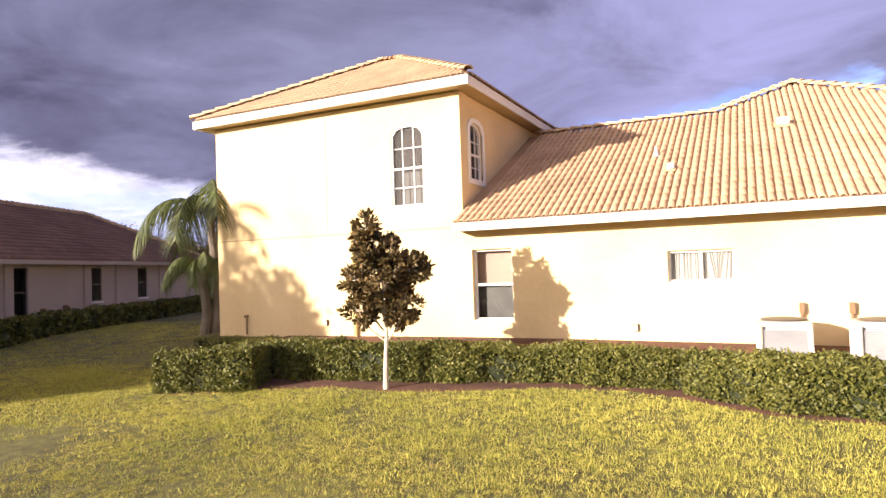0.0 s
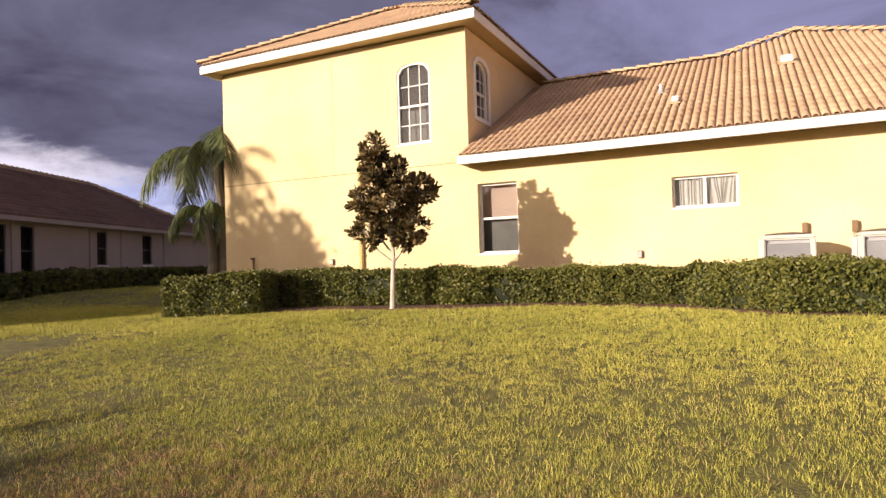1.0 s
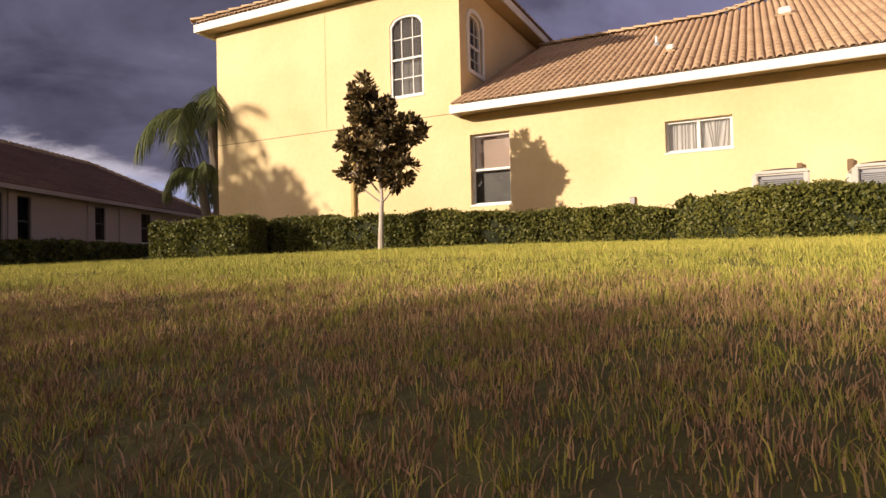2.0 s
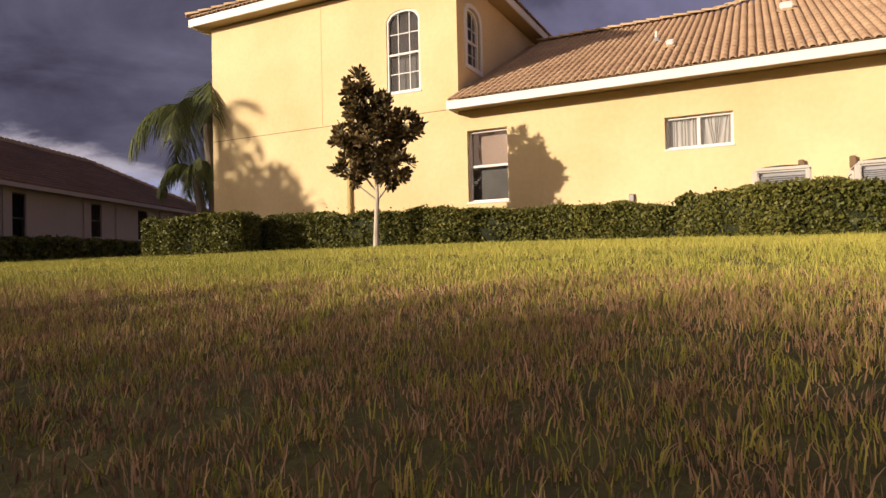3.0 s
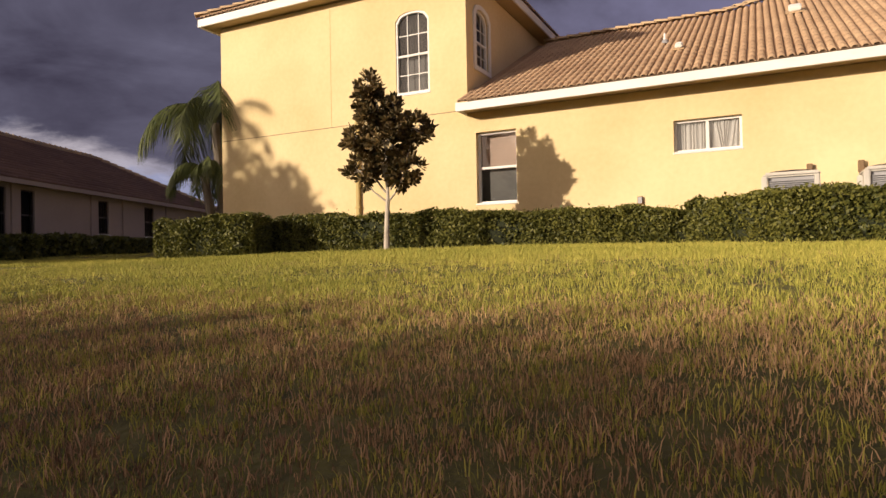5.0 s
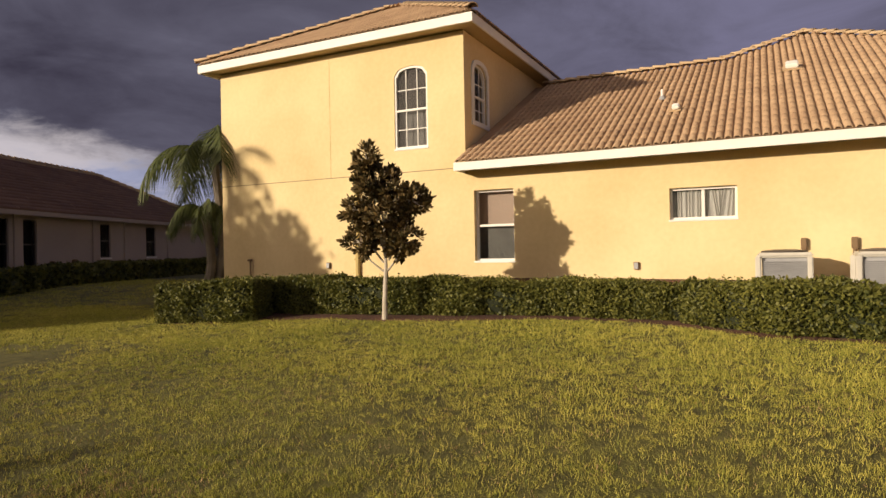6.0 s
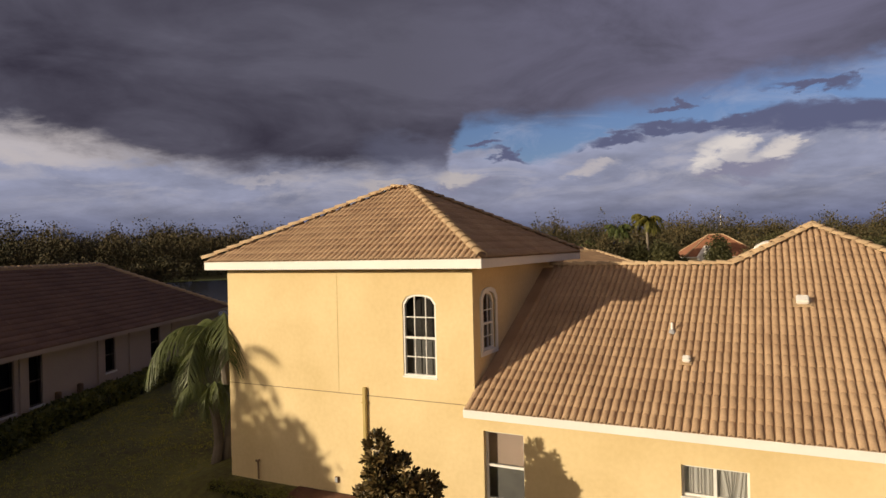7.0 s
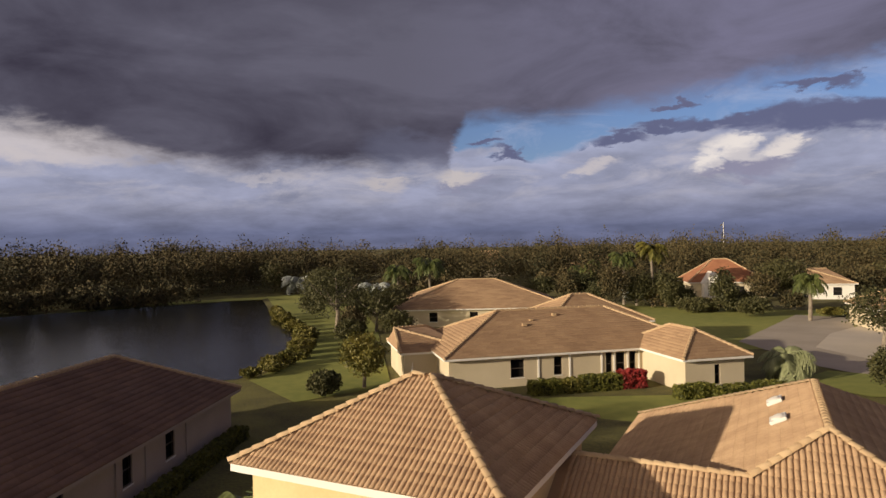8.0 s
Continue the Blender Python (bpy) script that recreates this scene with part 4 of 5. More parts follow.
mast = thing("radio_mast", "thin white mast far beyond the woods", "mast", (-18.0, 395.0, 0.0))
part("pole", tube(bmesh.new(), [(0, 0, 0), (0, 0, 22.5)], [0.3, 0.18], 8), WHITE, mast)
part("base", boxed(-1.5, -1.5, 0, 1.5, 1.5, 1.0), GREY_METAL, mast)


# ---------------------------------------------------------------- planting
def hedge(label, pts, depth, heights, seed, leaf=LEAF_HEDGE, size=0.034, density=3000, group=""):
    """A clipped hedge along a line of front-foot points; depth goes to its left-hand side."""
    rng = np.random.default_rng(seed)
    height, end_height = heights if isinstance(heights, tuple) else (heights, heights)
    z0 = float(land(pts[0][0], pts[0][1]))
    h = thing("hedge", label, "hedge", (pts[0][0], pts[0][1], z0), 0, group)
    line = np.array(pts, float)
    seg = np.linalg.norm(np.diff(line, axis=0), axis=1)
    cum = np.concatenate([[0], np.cumsum(seg)])
    total = cum[-1]

    def at(s, off, up):
        s = np.clip(s, 0, total)
        x, y = np.interp(s, cum, line[:, 0]), np.interp(s, cum, line[:, 1])
        e = 0.4
        dx = np.interp(np.clip(s + e, 0, total), cum, line[:, 0]) - np.interp(np.clip(s - e, 0, total), cum, line[:, 0])
        dy = np.interp(np.clip(s + e, 0, total), cum, line[:, 1]) - np.interp(np.clip(s - e, 0, total), cum, line[:, 1])
        ln = np.hypot(dx, dy) + 1e-9
        px, py = x - dy / ln * off, y + dx / ln * off
        base = land(x, y)
        up = up * (1 + (end_height / height - 1) * s / total)
        return np.stack([px, py, base + up], -1)

    def wob(s, k):
        return 0.05 * np.sin(s * 2.1 + k) + 0.035 * np.sin(s * 5.3 + 2 * k) + 0.02 * np.sin(s * 11.7 + 3 * k)
    # solid core; its near-black colour is the shade deep between the leaves
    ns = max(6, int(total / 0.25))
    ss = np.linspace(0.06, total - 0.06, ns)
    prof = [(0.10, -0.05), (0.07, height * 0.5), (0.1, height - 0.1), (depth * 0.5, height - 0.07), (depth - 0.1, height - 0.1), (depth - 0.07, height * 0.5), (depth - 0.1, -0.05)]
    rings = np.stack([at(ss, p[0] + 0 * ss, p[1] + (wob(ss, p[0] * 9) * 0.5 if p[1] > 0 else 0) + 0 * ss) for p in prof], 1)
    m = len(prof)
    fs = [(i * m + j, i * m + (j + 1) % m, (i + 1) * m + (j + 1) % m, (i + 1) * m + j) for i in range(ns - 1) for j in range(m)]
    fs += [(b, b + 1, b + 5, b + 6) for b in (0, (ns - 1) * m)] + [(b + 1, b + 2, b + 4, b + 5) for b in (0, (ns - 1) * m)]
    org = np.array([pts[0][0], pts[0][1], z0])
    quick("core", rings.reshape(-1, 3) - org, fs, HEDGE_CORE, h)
    # leaves on the front, top, back and ends
    groups = []
    for area, kind in ((total * height, "f"), (total * depth, "t"), (total * height * 0.5, "b"), (depth * height * 2, "e")):
        n = int(area * density)
        s, q, r = rng.uniform(0, total, n), rng.uniform(0, 1, n), rng.normal(0, 0.028, n)
        lump = 0.045 * np.sin(s * 7 + q * 5) * np.sin(s * 3.1 + q * 9)
        if kind == "f":
            groups.append(at(s, wob(s, 1) - lump + r + 0.02, 0.04 + q * height + wob(s, 4) * q * 0.6))
        elif kind == "t":
            groups.append(at(s, q * depth + r, height + wob(s, 4) * 0.7 + lump + r))
        elif kind == "b":
            groups.append(at(s, depth + r, q * height + wob(s, 4) * 0.6))
        else:
            end = np.where(rng.uniform(size=n) < 0.5, 0.0, total) + r
            p = at(np.clip(end, 0, total), q * depth, s / total * height)
            groups.append(p)
    # stray shoots above the clipped top
    n = int(total * 22)
    s = rng.uniform(0, total, n)
    groups.append(at(s, rng.uniform(0, depth, n), height + 0.03 + np.abs(rng.normal(0, 0.05, n))))
    pts3 = np.concatenate(groups)
    v, f = leaf_quads(pts3 - org, size, 0.4, 1.7, rng)
    quick("leaves", v, f, leaf, h)
    return h


HG = "clipped hedges in front of the house"
hedge("clipped green hedge block standing out from the bed", [(-5.15, -4.2), (-4.0, -3.9), (-3.15, -3.6)], 0.95, 0.76, 11, group=HG)
hedge("long clipped green hedge along the house front", [(-4.6, -2.5), (-2.85, -2.55), (-1.2, -2.45), (0.6, -2.15), (2.4, -1.7), (4.6, -1.75)], 0.85, (0.74, 0.59), 12, group=HG)
hedge("taller clipped green hedge in front of the air conditioners", [(4.45, -2.0), (5.1, -2.5), (5.9, -2.85), (7.3, -3.0), (9.5, -3.0), (12.5, -2.9)], 0.9, (0.68, 0.74), 13, group=HG)
hedge("low dark shrubs at the foot of the tower wall", [(-7.7, -0.75), (-5.6, -0.8), (-4.4, -0.85)], 0.5, 0.22, 14, density=900)
hedge("dark hedge along the shaded neighbour house", [(-15.6, -3.9), (-20.0, 6.6), (-24.6, 17.4)], 0.9, 0.75, 15, size=0.13, density=260)
G2 = "clipped shrubs along the beige house"
for u0, u1, leaf, lab, hh in ((6.6, 9.0, LEAF_HEDGE, "green clipped shrub by the beige house", 1.0), (9.1, 10.8, LEAF_YEL, "yellow-green clipped shrub by the beige house", 1.0), (11.0, 14.4, LEAF_HEDGE, "long green clipped hedge by the beige house", 1.15), (14.5, 16.6, LEAF_RED, "crimson shrub by the beige house", 1.35)):
    hedge(lab, [rear_at(u0, -3.6)[:2], rear_at(u1, -3.6)[:2]], 1.2, hh, int(u0 * 10), leaf, 0.16, 160, G2)
hedge("green clipped hedge by the beige house", [rear_at(16.6, -8.4)[:2], rear_at(19.6, -8.4)[:2]], 1.1, 1.0, 77, LEAF_HEDGE, 0.16, 160, G2)
hedge("uneven green shrubs by the house wing", [rear_at(19.4, -9.6)[:2], rear_at(25.4, -9.2)[:2]], 1.3, 0.9, 78, LEAF_HEDGE, 0.18, 130, G2)


def mulch_bed():
    """Bark mulch between lawn and hedge."""
    front = [(-5.2, -4.22), (-4.0, -3.98), (-2.9, -3.35), (-1.6, -2.95), (-0.4, -3.1), (0.9, -2.75), (2.3, -2.0), (3.6, -1.85), (4.4, -2.2), (5.2, -2.75), (5.9, -3.0), (7.2, -3.1), (12.5, -3.05)]
    back = [(x, -0.02) for x, _ in front]
    verts, faces = [], []
    n = 12
    for (x, y), (bx, by) in zip(front, back):
        for k in range(n + 1):
            t = k / n
            px, py = x + (bx - x) * t, y + (by - y) * t
            verts.append((px, py, float(land(px, py)) + (0.03 if 0 < k else 0.0)))
    # refine along the bed so that it follows the ground
    for i in range(len(front) - 1):
        for k in range(n):
            a = i * (n + 1) + k
            faces.append((a, a + n + 1, a + n + 2, a + 1))
    tagged(quick("mulch_bed", verts, faces, MULCH), "red-brown bark mulch bed", "flower bed", kind="structure")


mulch_bed()


def magnolia():
    """The young tree before the house: pale trunk, steep limbs, dark leathery leaves."""
    x, y = -0.58, -2.93
    z = float(land(x, y))
    t = thing("tree", "young magnolia with dark leathery leaves and pale trunk in mulch", "tree", (x, y, z))
    rng = np.random.default_rng(5)
    bm = tube(bmesh.new(), [(0, 0, -0.05), (0.01, 0, 0.35), (0.02, 0.01, 0.65), (0.05, 0.0, 0.94)], [0.058, 0.046, 0.042, 0.038], 9)
    part("trunk", bm, PALE_BARK, t)
    # crown of uneven lobes: across the view, height, and their radii
    across, deep = Vector((0.893, 0.449, 0)), Vector((-0.449, 0.893, 0))
    lobes = ((-0.27, 3.02, 0.22, 0.30), (-0.20, 2.62, 0.36, 0.36), (0.16, 2.52, 0.30, 0.38), (0.54, 2.28, 0.32, 0.30), (-0.48, 2.12, 0.26, 0.24), (0.03, 2.08, 0.46, 0.36), (-0.42, 1.54, 0.30, 0.27), (0.36, 1.60, 0.33, 0.40), (0.02, 1.62, 0.30, 0.22))
    counts = (34, 54, 44, 46, 30, 66, 32, 52, 18)
    part("leader", tube(bmesh.new(), [(0.05, 0, 0.92), (0.03, 0, 1.7), (-0.08, 0, 2.4), (-0.22, -0.1, 3.05)], [0.034, 0.024, 0.014, 0.006], 7), PALE_BARK, t)
    vs, fs = [], []
    for (u, h, ru, rh), n in zip(lobes, counts):
        middle = across * u + Vector((0, 0, h - 0.1))
        foot = Vector((0.05 + 0.1 * u, 0, 0.88 + 0.28 * max(0.0, h - 1.5)))
        elbow = foot.lerp(middle, 0.45) + across * u * 0.12 - Vector((0, 0, 0.05))
        limb = part("branch", tube(bmesh.new(), [foot, elbow, middle], [0.022, 0.015, 0.007], 6), PALE_BARK, t)
        for _ in range(n):
            d = Vector(rng.normal(0, 1, 3)).normalized() * rng.uniform(0.45, 1.0) ** 0.5
            knot = middle + across * d.x * ru + deep * d.y * max(ru, 0.34) + Vector((0, 0, d.z * rh))
            stem = (d + Vector((0, 0, 0.55))).normalized()
            if rng.uniform() < 0.45:
                part("twig", tube(bmesh.new(), [middle.lerp(knot, 0.1), middle.lerp(knot, 0.6) - Vector((0, 0, 0.02)), knot], [0.007, 0.005, 0.003], 4), PALE_BARK, limb)
            side = stem.cross(Vector((0.3, 0.2, 0.93))).normalized()
            other = stem.cross(side)
            for k in range(11):
                a = k * 2.4 + rng.uniform(-0.3, 0.3)
                open_by = 0.5 + 0.09 * k
                way = (stem * math.cos(open_by) + (side * math.cos(a) + other * math.sin(a)) * math.sin(open_by)).normalized()
                ln, wd = rng.uniform(0.11, 0.165), rng.uniform(0.055, 0.075)
                w = way.cross(stem + Vector(rng.normal(0, 0.25, 3))).normalized() * wd / 2
                nrm = way.cross(w).normalized() * 0.007
                p = knot + stem * (0.03 - 0.008 * k)
                i = len(vs)
                vs += [p, p + way * ln * 0.32 + w * 0.85 + nrm, p + way * ln * 0.32 - w * 0.85 + nrm, p + way * ln * 0.76 + w * 0.85 + nrm, p + way * ln * 0.76 - w * 0.85 + nrm, p + way * ln * 0.97 - nrm * 2, p + way * ln * 0.5 - nrm]
                fs += [(i, i + 1, i + 6), (i + 2, i, i + 6), (i + 1, i + 3, i + 6), (i + 4, i + 2, i + 6), (i + 3, i + 5, i + 6), (i + 5, i + 4, i + 6)]
    quick("crown", [tuple(v) for v in vs], fs, LEAF_MAG, t)


magnolia()


def palm(label, x, y, height, spread, fronds, seed, leaf=LEAF_PALM, trunk_r=0.13, droop=1.0, leaflet=26, group="", z=None, thick=1.0, hang=0.25, low=0.15, first=0.0):
    """A feather palm: ringed trunk and arching fronds of narrow leaflets."""
    rng = np.random.default_rng(seed)
    z = float(land(x, y)) if z is None else z
    p = thing("palm_tree", label, "palm tree", (x, y, z), 0, group)
    n = 14
    path = [(0.1 * math.sin(k * 0.25), 0.06 * math.sin(k * 0.4), height * k / n - (0.1 if k == 0 else 0)) for k in range(n + 1)]
    part("trunk", tube(bmesh.new(), path, [trunk_r * (1.15 - 0.3 * k / n) * (1 + 0.06 * (k % 2)) for k in range(n + 1)], 9), BARK, p)
    top = np.array(path[-1])
    for k in range(fronds):
        a = first + k * 2.399 + rng.uniform(-0.25, 0.25)
        el = rng.uniform(low, 1.25)
        L = spread * rng.uniform(0.85, 1.1)
        steps = 12
        pts = [top]
        d = np.array([math.cos(a) * math.cos(el), math.sin(a) * math.cos(el), math.sin(el)])
        for s in range(steps):
            pts.append(pts[-1] + d * L / steps)
            d = d + np.array([0, 0, -0.19 * droop])
            d /= np.linalg.norm(d)
        pts = np.array(pts)
        vs, fs = [], []
        side = np.array([-math.sin(a), math.cos(a), 0])
        for s in range(leaflet):
            u = 0.12 + 0.86 * s / leaflet
            q = pts[0] + 0
            i0 = min(int(u * steps), steps - 1)
            q = pts[i0] + (pts[i0 + 1] - pts[i0]) * (u * steps - i0)
            tg = pts[i0 + 1] - pts[i0]
            tg /= np.linalg.norm(tg)
            ln = L * 0.34 * math.sin(math.pi * (0.12 + 0.8 * u)) ** 0.6
            for sg in (-1, 1):
                dirn = side * sg * 0.75 + tg * 0.55 + np.array([0, 0, -hang * droop]) + rng.normal(0, 0.12, 3)
                dirn /= np.linalg.norm(dirn)
                tip = q + dirn * ln + np.array([0, 0, -0.22 * ln * droop])
                mid = q + dirn * ln * 0.55
                wv = tg * (0.018 + 0.012 * L) * thick
                i = len(vs)
                vs += [q - wv * 0.5, q + wv * 0.5, mid + wv * 0.5, mid - wv * 0.5, tip, tip]
                fs += [(i, i + 1, i + 2, i + 3), (i + 3, i + 2, i + 4, i + 5)]
        for s in range(steps):
            i = len(vs)
            w0, w1 = side * 0.02 * L * 0.4 * (1 - s / steps), side * 0.02 * L * 0.4 * (1 - (s + 1) / steps)
            vs += [pts[s] - w0, pts[s] + w0, pts[s + 1] + w1, pts[s + 1] - w1]
            fs += [(i, i + 1, i + 2, i + 3)]
        quick("frond", vs, fs, leaf, p)
    return p


palm("queen palm with long drooping feathery fronds beside the tower", -8.95, 1.2, 3.5, 3.5, 7, 3, leaflet=90, droop=1.55, hang=0.5, low=0.85, first=3.0, thick=0.7)
palm("short bright green feather palm beside the tower", -9.1, 0.9, 2.1, 1.6, 11, 4, LEAF_PALM, leaflet=60, droop=1.7, hang=0.55, low=0.6, first=3.3, thick=0.8)
palm("low feathery palm in the shade behind the tower", -11.2, 5.2, 1.0, 1.7, 14, 6, leaflet=30)


def tree(label, x, y, height, radius, leaf, seed, n=900, size=0.35, trunk=True, group="", squash=None, name="tree", z=None):
    rng = np.random.default_rng(seed)
    z = float(land(x, y)) if z is None else z
    t = thing(name, label, "tree" if name == "tree" else "shrub", (x, y, z), 0, group)
    cz = height * (0.58 if trunk else 0.5)
    if trunk:
        bm = tube(bmesh.new(), [(0, 0, -0.1), (0.05 * radius, 0, height * 0.25), (0, 0.05 * radius, height * 0.5), (0, 0, height * 0.75)], [0.035 * height, 0.028 * height, 0.018 * height, 0.006 * height], 8)
        part("trunk", bm, BARK, t)
        for k in range(5):
            a = k * 1.26 + rng.uniform(0, 0.5)
            part("limb", tube(bmesh.new(), [(0, 0, height * 0.3), (0.3 * radius * math.cos(a), 0.3 * radius * math.sin(a), height * 0.5), (0.7 * radius * math.cos(a), 0.7 * radius * math.sin(a), height * 0.68)], [0.018 * height, 0.012 * height, 0.004 * height], 6), BARK, t)
    pts = clump_points(rng, (0, 0, cz), (radius, radius, height - cz if trunk else height * 0.5), n, 0.85, 0.4)
    pts[:, 2] = np.maximum(pts[:, 2], height * 0.05)
    v, f = leaf_quads(pts, size, 0.5, 1.5, rng)
    quick("crown", v, f, leaf, t)
    return t


PLANTS = [("yel", -25.9, 32.6, 5.0, 2.2), ("bush", -27.1, 28.7, 2.3, 1.4), ("oak", -50.3, 61.9, 10.4, 5.3), ("oak", -44.8, 63.8, 7.1, 4.4), ("oak", -37.6, 57.8, 4.3, 2.5),
          ("oak", -39.4, 49.9, 4.0, 2.0), ("oak", 7.9, 137.3, 8.8, 5.9), ("oak", 16.4, 70.8, 7.6, 4.4), ("oak", 13.4, 43.8, 4.3, 1.7)]
PLANTS += [("oak", -81.7, 98.7, 8.5, 4.3),
           ("yel", 13.6, 99.9, 1.7, 2.0), ("bush", 3.1, 97.9, 3.5, 2.9), ("bush", 16.8, 100.4, 2.2, 2.5), ("bush", -9.0, 108.0, 4.6, 3.2), ("bush", -6.0, 101.5, 2.8, 3.0), ("oak", -14.0, 117.0, 6.5, 3.6), ("bush", -25.0, 117.0, 5.0, 3.6), ("oak", -31.0, 121.0, 6.6, 4.2), ("oak", -38.0, 117.0, 5.6, 3.6), ("bush", -23.5, 42.0, 1.5, 1.1), ("oak", -47.0, 73.0, 6.2, 3.2), ("cyp", -1.3, 100.4, 8.4, 2.3)]
LOOKS = {"yel": ("small tree with yellow-green and orange leaves on the lawn", LEAF_YEL, True), "bush": ("rounded dark green bush on the lawn", LEAF_TREE, False), "oak": ("broad dark olive-green tree", LEAF_TREE, True),
         "reed": ("yellowish reeds and scrub on the pond bank", LEAF_YEL, False), "mid": ("bushy dark green tree between the houses", LEAF_TREE, False), "gold": ("bushy olive-brown tree between the houses", LEAF_FAR, False),
         "cyp": ("tall narrow dark evergreen tree", LEAF_TREE, False)}
for k, spot in enumerate(((-20.0, 104.2, 9.4, 3.1), (-16.3, 108.2, 7.7, 3.7), (-10.5, 106.2, 7.8, 2.6), (-3.6, 104.0, 2.6, 2.6), (0.5, 108.0, 2.4, 3.0), (-61.7, 188.5, 9.7, 5.5), (-54.3, 192.2, 8.6, 5.5), (-53.3, 82.2, 6.0, 2.9), (-51.7, 88.3, 5.1, 2.8), (4.1, 127.1, 6.3, 3.6), (7.0, 138.7, 6.7, 3.9), (14.7, 139.5, 6.4, 4.0), (22.7, 146.4, 7.2, 4.9), (29.3, 155.2, 7.5, 5.9), (-56.1, 77.8, 5.8, 2.8), (-45.9, 59.8, 4.3, 2.3), (-64.7, 75.1, 6.3, 2.9), (-39.8, 170.7, 7.2, 4.9), (-78.9, 208.4, 9.0, 6.1), (-69.6, 133.7, 7.1, 3.6), (1.2, 104.5, 4.0, 2.5), (8.7, 109.7, 4.1, 2.4), (-116.7, 124.1, 10.0, 4.8))):
    PLANTS.append(("mid" if k % 3 else "gold", *spot))
for k in range(20):
    y = 32.0 + 44 * (k / 19) + 0.7 * math.sin(k * 1.7)
    PLANTS.append(("reed", float(np.interp(y, [31, 41, 56, 76], [-39, -41, -52, -75])) + 1.0 + 0.7 * math.sin(k * 2.3), y, 1.1 + 0.9 * abs(math.sin(k * 2.9)), 1.0 + 0.5 * abs(math.sin(k * 1.3))))
for k, (what, x, y, hh, rr) in enumerate(PLANTS):
    lab, leaf, trunk = LOOKS[what]
    far = math.hypot(x - 5, y + 13)
    tree(lab, x, y, hh, rr, leaf, 100 + k, 2600 if what == "reed" else 7000 if far < 80 else 3600, 0.09 + far * 0.0011, trunk, "trees round the pond and houses", name="tree" if trunk or what in ("cyp", "mid", "gold") else "shrub")
PALMS = [(-59.6, 94.6, 7.2, 2.9, LEAF_PALM), (-53.4, 96.3, 8.2, 3.2, LEAF_PALM), (-78.6, 166.5, 7.0, 4.0, LEAF_PALM), (-38.2, 154.6, 4.8, 5.0, LEAF_PALM), (-19.8, 113.1, 9.0, 2.8, LEAF_PALM), (-14.7, 114.1, 10.5, 3.2, LEAF_YEL),
         (10.6, 94.6, 5.8, 2.6, LEAF_PALM), (-107.2, 122.1, 2.5, 4.4, LEAF_SILVER), (-57.2, 82.9, 4.4, 3.0, LEAF_SILVER), (-17.2, 112.0, 3.4, 3.0, LEAF_SILVER)]
for k, (x, y, hh, sp, leaf) in enumerate(PALMS):
    palm("silver-leaved fan palm among the trees" if leaf is LEAF_SILVER else "tall green palm among the trees", x, y, hh, sp * 1.25, 26, 40 + k, leaf, 0.25, 1.15, 16, "palms among the houses", 0.0, 3.4, 0.4)
palm("large pale green date palm beside the street", 6.7, 49.2, 1.6, 2.7, 44, 60, LEAF_DATE, 0.35, 1.2, 30, "", 0.0, 1.6, 0.35)

# trees behind and beside the view, which shade the lawns and the neighbour
for k, (x, y, hh, rr) in enumerate(((-16.4, -12.6, 7.2, 1.7), (-15.0, -12.6, 7.1, 1.6), (-13.9, -12.4, 6.5, 1.4), (-17.9, -12.8, 6.9, 1.6), (-13.1, -12.2, 5.4, 1.0))):
    tree("leafy tree on the side lawn", x, y, hh, rr, LEAF_TREE, 300 + k, 2600, 0.17, True, "trees on the side lawn")
palm("queen palm on the side lawn", -16.3, -13.2, 7.6, 1.7, 9, 61, leaflet=34)
for k in range(-2, 10):
    tree("tall broad tree shading the neighbour house", -37.5 - 1.5 * math.sin(k * 2.2), -35 + 4.3 * k, (12.3 if k < 0 else 15.2 if k < 3 else 16.0 if k == 3 else 14.8 if k == 4 else 12.8 if k == 5 else 11.2 if k < 9 else 5.6) + (0.8 * math.sin(k * 1.7) if k < 4 else 0.0), 4.2, LEAF_TREE, 320 + k, 2600, 0.5, True, "tall trees beside the lawn")
for k in range(18):
    tree("tree at the far edge of the lawn", -25 + 2.5 * k, -35.5 + 0.9 * math.sin(k * 1.9) - 0.2 * k, 7.12 + 0.16 * math.sin(k * 2.7), 2.8, LEAF_TREE, 350 + k, 5200, 0.3, True, "trees at the edge of the lawn")

for k in range(14):
    tree("taller tree behind the edge of the lawn", -26 + 3.1 * k, -40.5 + 0.8 * math.sin(k * 2.3) - 0.25 * k, 8.25 + 0.16 * math.sin(k * 1.3), 2.9, LEAF_TREE, 380 + k, 4600, 0.32, True, "trees at the edge of the lawn")

for k in range(16):
    tree("low tree before the edge of the lawn", -23.75 + 2.5 * k, -33.0 + 0.5 * math.sin(k * 2.1), 6.1 + 0.12 * math.sin(k * 1.7), 2.5, LEAF_TREE, 410 + k, 1900, 0.3, True, "trees at the edge of the lawn")


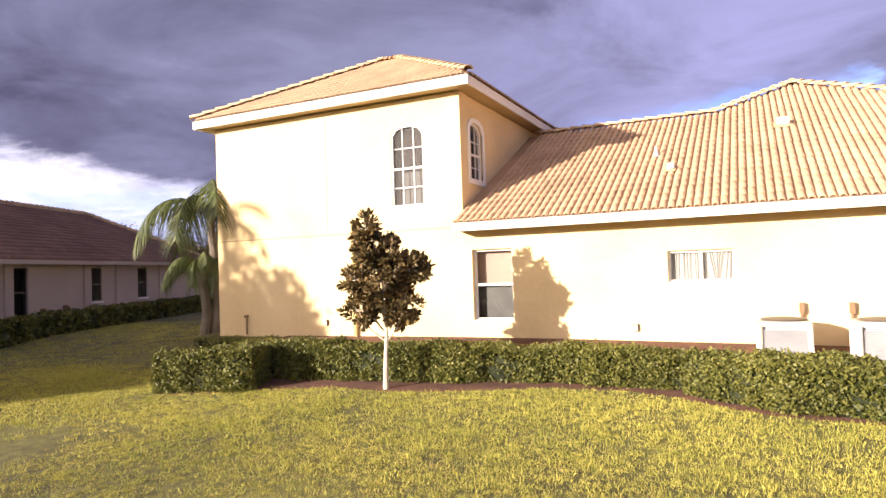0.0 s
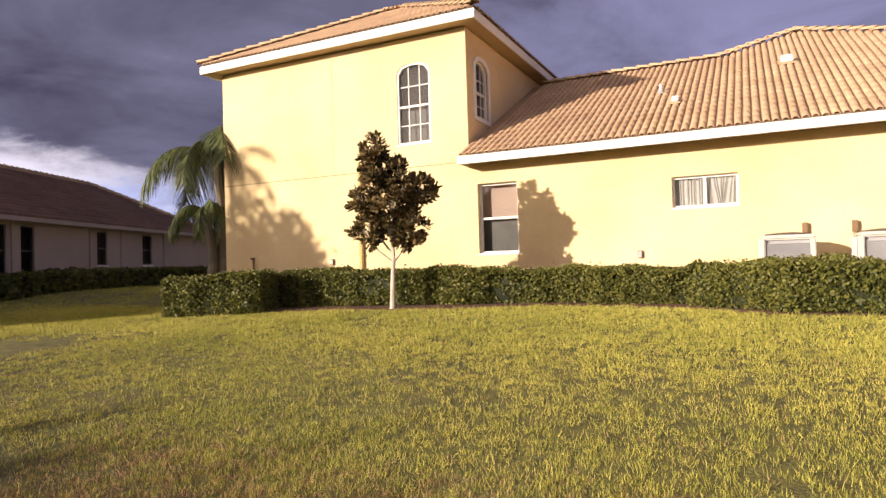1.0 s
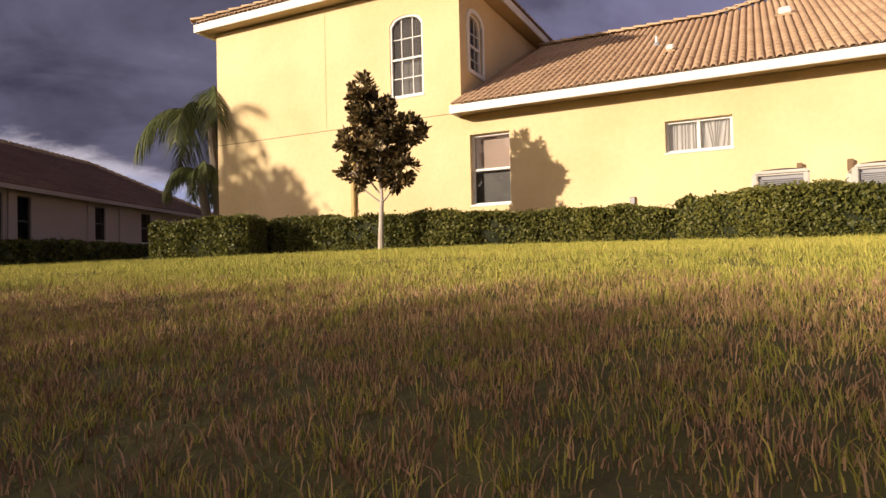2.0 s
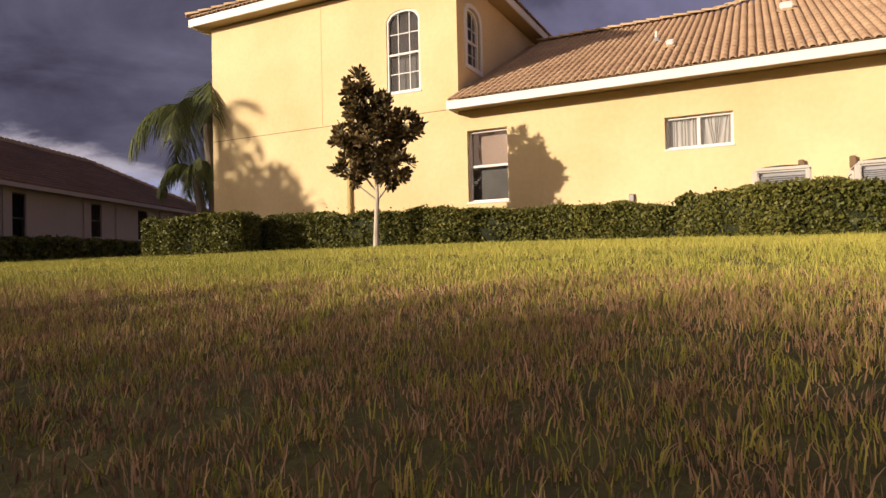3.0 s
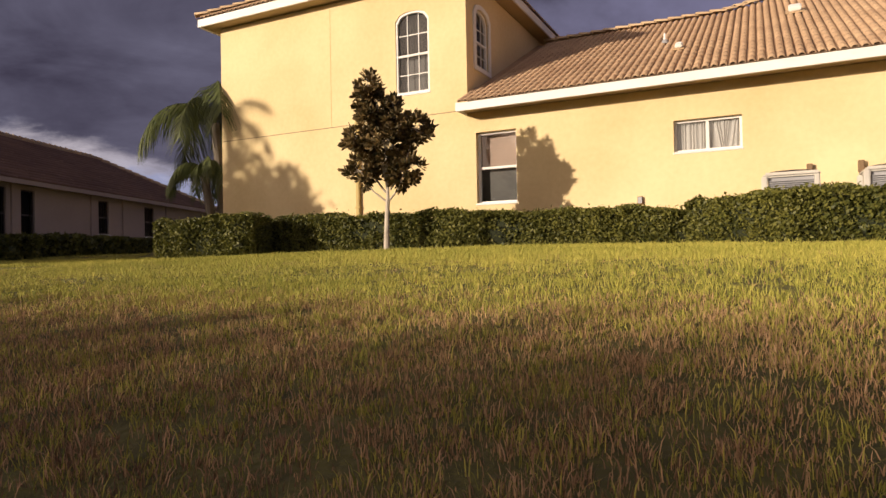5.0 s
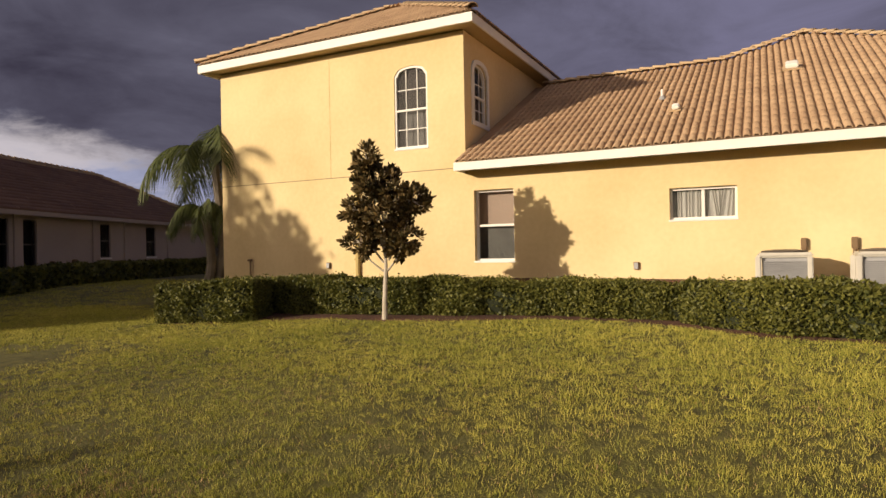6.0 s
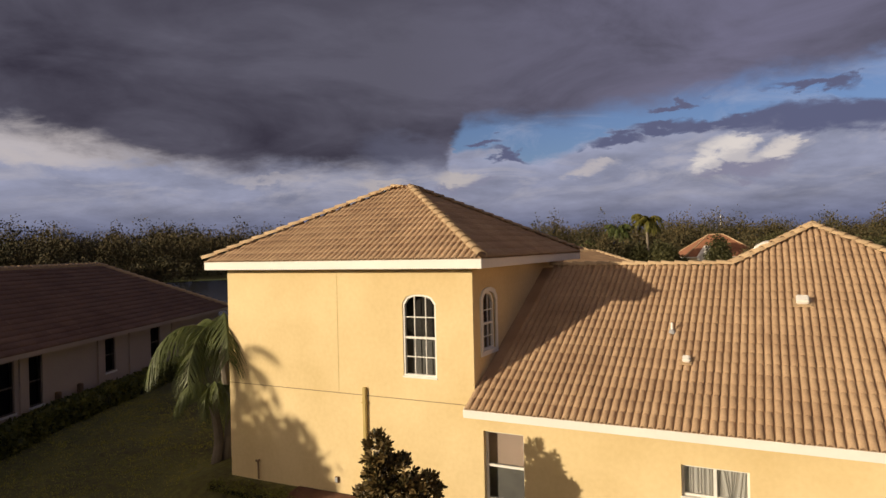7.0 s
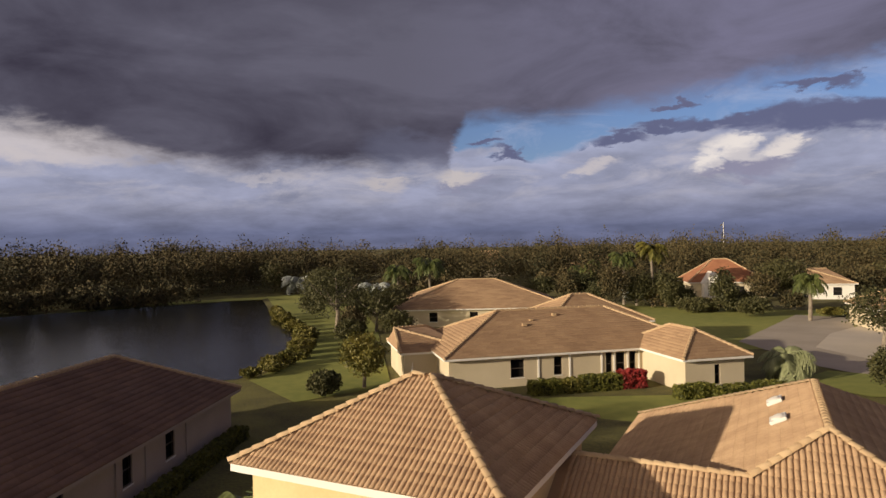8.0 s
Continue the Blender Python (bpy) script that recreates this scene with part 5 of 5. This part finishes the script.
def woods():
    """The far belt of trees that closes the view all round."""
    rng = np.random.default_rng(21)
    vs, fs, base = [], [], 0
    for k in range(820):
        a = rng.uniform(-0.72, 0.72) + HEAD
        left = a - HEAD > 0.12
        d = rng.uniform(158, 300) if not left else rng.uniform(165, 250)
        if k > 660 and not left:
            d = rng.uniform(118, 165)
        shore = k > 720 and left
        if shore:
            a, d = HEAD + rng.uniform(0.37, 0.72), rng.uniform(151, 160)
        x, y = 5.5 - math.sin(a) * d, -13 + math.cos(a) * d
        if d < 165 and (x > 8 and y < 130 or min(abs(a - HEAD - q) for q in (-0.39, -0.45, -0.24, -0.08, -0.55, -0.6)) < 0.045):
            continue
        if left and d < 180 and a - HEAD < 0.37:
            continue
        hh = (13.4 + 5.5 * rng.uniform() ** 2.5 + 1.0 * math.sin(a * 9) + 0.012 * (d - 150)) if (d > 165 or left) and not shore else rng.uniform(3.5, 8.0)
        r = rng.uniform(3.0, 6.0) if d > 165 else rng.uniform(2.0, 3.4)
        n = 720
        # leaves gather in bosses on a rounded crown
        boss = rng.normal(size=(34, 3))
        boss /= np.linalg.norm(boss, axis=1)[:, None]
        boss[:, 2] = np.abs(boss[:, 2]) * rng.uniform(0.3, 0.95, 34) - 0.15
        q = rng.normal(size=(n, 3))
        q *= (rng.uniform(0.2, 1, n) ** 0.4 / np.linalg.norm(q, axis=1))[:, None]
        pts = np.array([x, y, hh * 0.42]) + (boss[rng.integers(0, 34, n)] * 0.62 + q * 0.42) * np.array([r, r, hh * 0.56])
        pts[: n // 7, 2] *= rng.uniform(0.1, 0.8, n // 7)
        pts[:, 2] = np.maximum(pts[:, 2], 0.3)
        v, f = leaf_quads(pts, 0.36, 0.5, 1.2, rng)
        vs.append(v)
        fs.append(f + base)
        base += len(v)
    tagged(quick("woods", np.concatenate(vs), np.concatenate(fs), LEAF_FAR), "belt of dark olive and brown woods on the horizon", "woods", kind="stuff")


woods()


def blades(rng, region, tufts, count, spread, width, height, whole, soft):
    """Tufts of grass over a stretch of the plan that thins out at its rim; whole blades bend, far ones are single slivers."""
    x0, x1, y0, y1 = region
    n = int((x1 - x0) * (y1 - y0) * tufts)
    tx, ty = rng.uniform(x0, x1, n), rng.uniform(y0, y1, n)
    rim = np.minimum(np.minimum(tx - x0, x1 - tx), np.minimum(ty - y0, y1 - ty)) / soft
    patch = 0.62 + 0.38 * np.sin(tx * 2.3 + 1.5 * np.sin(ty * 1.1)) * np.sin(ty * 2.9 + 1.7 * np.sin(tx * 1.3))
    keep = rng.uniform(size=n) < np.clip(rim, 0, 1) * np.clip(patch + 0.25, 0, 1)
    tx, ty = tx[keep], ty[keep]
    scale = np.clip(rng.lognormal(0, 0.3, len(tx)), 0.5, 1.8)
    who = np.repeat(np.arange(len(tx)), count)
    n = len(who)
    off = rng.normal(0, spread, (n, 2)) * scale[who][:, None]
    x, y = tx[who] + off[:, 0], ty[who] + off[:, 1]
    bed = np.interp(x, [-5.2, -2.9, -1.6, -0.4, 0.9, 2.3, 3.6, 4.4, 5.2, 5.9, 12.5], [-4.2, -3.35, -2.95, -3.1, -2.75, -2.0, -1.85, -2.2, -2.75, -3.0, -3.05])
    keep = ~((y > bed) & (x > -5.2)) & ~((y > -1.0) & (x > -9))
    x, y, off, who = x[keep], y[keep], off[keep], who[keep]
    n = len(x)
    z = land(x, y)
    a = rng.uniform(0, 2 * np.pi, n)
    h = height * scale[who] * rng.uniform(0.35, 1.25, n)
    lean = (off / spread * 0.22 + rng.normal(0, 0.3, (n, 2))) * h[:, None]
    w = width * rng.uniform(0.6, 1.3, n)
    cx, cy = np.cos(a) * w / 2, np.sin(a) * w / 2
    p0 = np.stack([x - cx, y - cy, z - 0.004], 1)
    p1 = np.stack([x + cx, y + cy, z - 0.004], 1)
    tip = np.stack([x + lean[:, 0], y + lean[:, 1], z + h], 1)
    if not whole:
        return np.stack([p0, p1, tip], 1).reshape(-1, 3), np.arange(3 * n).reshape(n, 3)
    mx, my = x + lean[:, 0] * 0.35, y + lean[:, 1] * 0.35
    p2 = np.stack([mx + cx * 0.8, my + cy * 0.8, z + h * 0.6], 1)
    p3 = np.stack([mx - cx * 0.8, my - cy * 0.8, z + h * 0.6], 1)
    v = np.stack([p0, p1, p2, p3, tip], 1).reshape(-1, 3)
    i = np.arange(n) * 5
    return v, np.concatenate([np.stack([i, i + 1, i + 2], 1), np.stack([i, i + 2, i + 3], 1), np.stack([i + 3, i + 2, i + 4], 1)])


def sward(name, material, label, seed, stretches):
    rng = np.random.default_rng(seed)
    vs, fs, base = [], [], 0
    for st in stretches:
        v, f = blades(rng, *st)
        vs.append(v)
        fs.append(f + base)
        base += len(v)
    tagged(quick(name, np.concatenate(vs), np.concatenate(fs), material), label, "grass", kind="stuff")


sward("grass", GRASS_MAT, "short dry yellow-green lawn grass blades", 8, [
    ((1.0, 7.4, -13.3, -9.2), 260, 14, 0.016, 0.0024, 0.028, True, 0.5),
    ((-3.5, 11.0, -11.0, -5.0), 300, 14, 0.026, 0.0046, 0.031, False, 0.8),
    ((-11.0, 13.5, -6.2, -1.7), 150, 15, 0.04, 0.0085, 0.036, False, 0.8),
    ((-12.0, 13.0, -7.5, -1.7), 30, 30, 0.06, 0.009, 0.046, False, 0.8),
    ((-7.0, 13.0, -17.5, -13.2), 70, 14, 0.05, 0.009, 0.042, False, 0.8),
    ((-22.0, -4.5, -10.0, 8.0), 26, 14, 0.09, 0.017, 0.045, False, 1.5)])
sward("thatch", THATCH, "brown dead grass thatch low in the lawn", 9, [
    ((1.0, 7.4, -13.3, -9.8), 620, 14, 0.02, 0.0027, 0.022, True, 0.8),
    ((-3.5, 11.0, -11.0, -5.0), 16, 12, 0.05, 0.0055, 0.026, False, 1.0)])
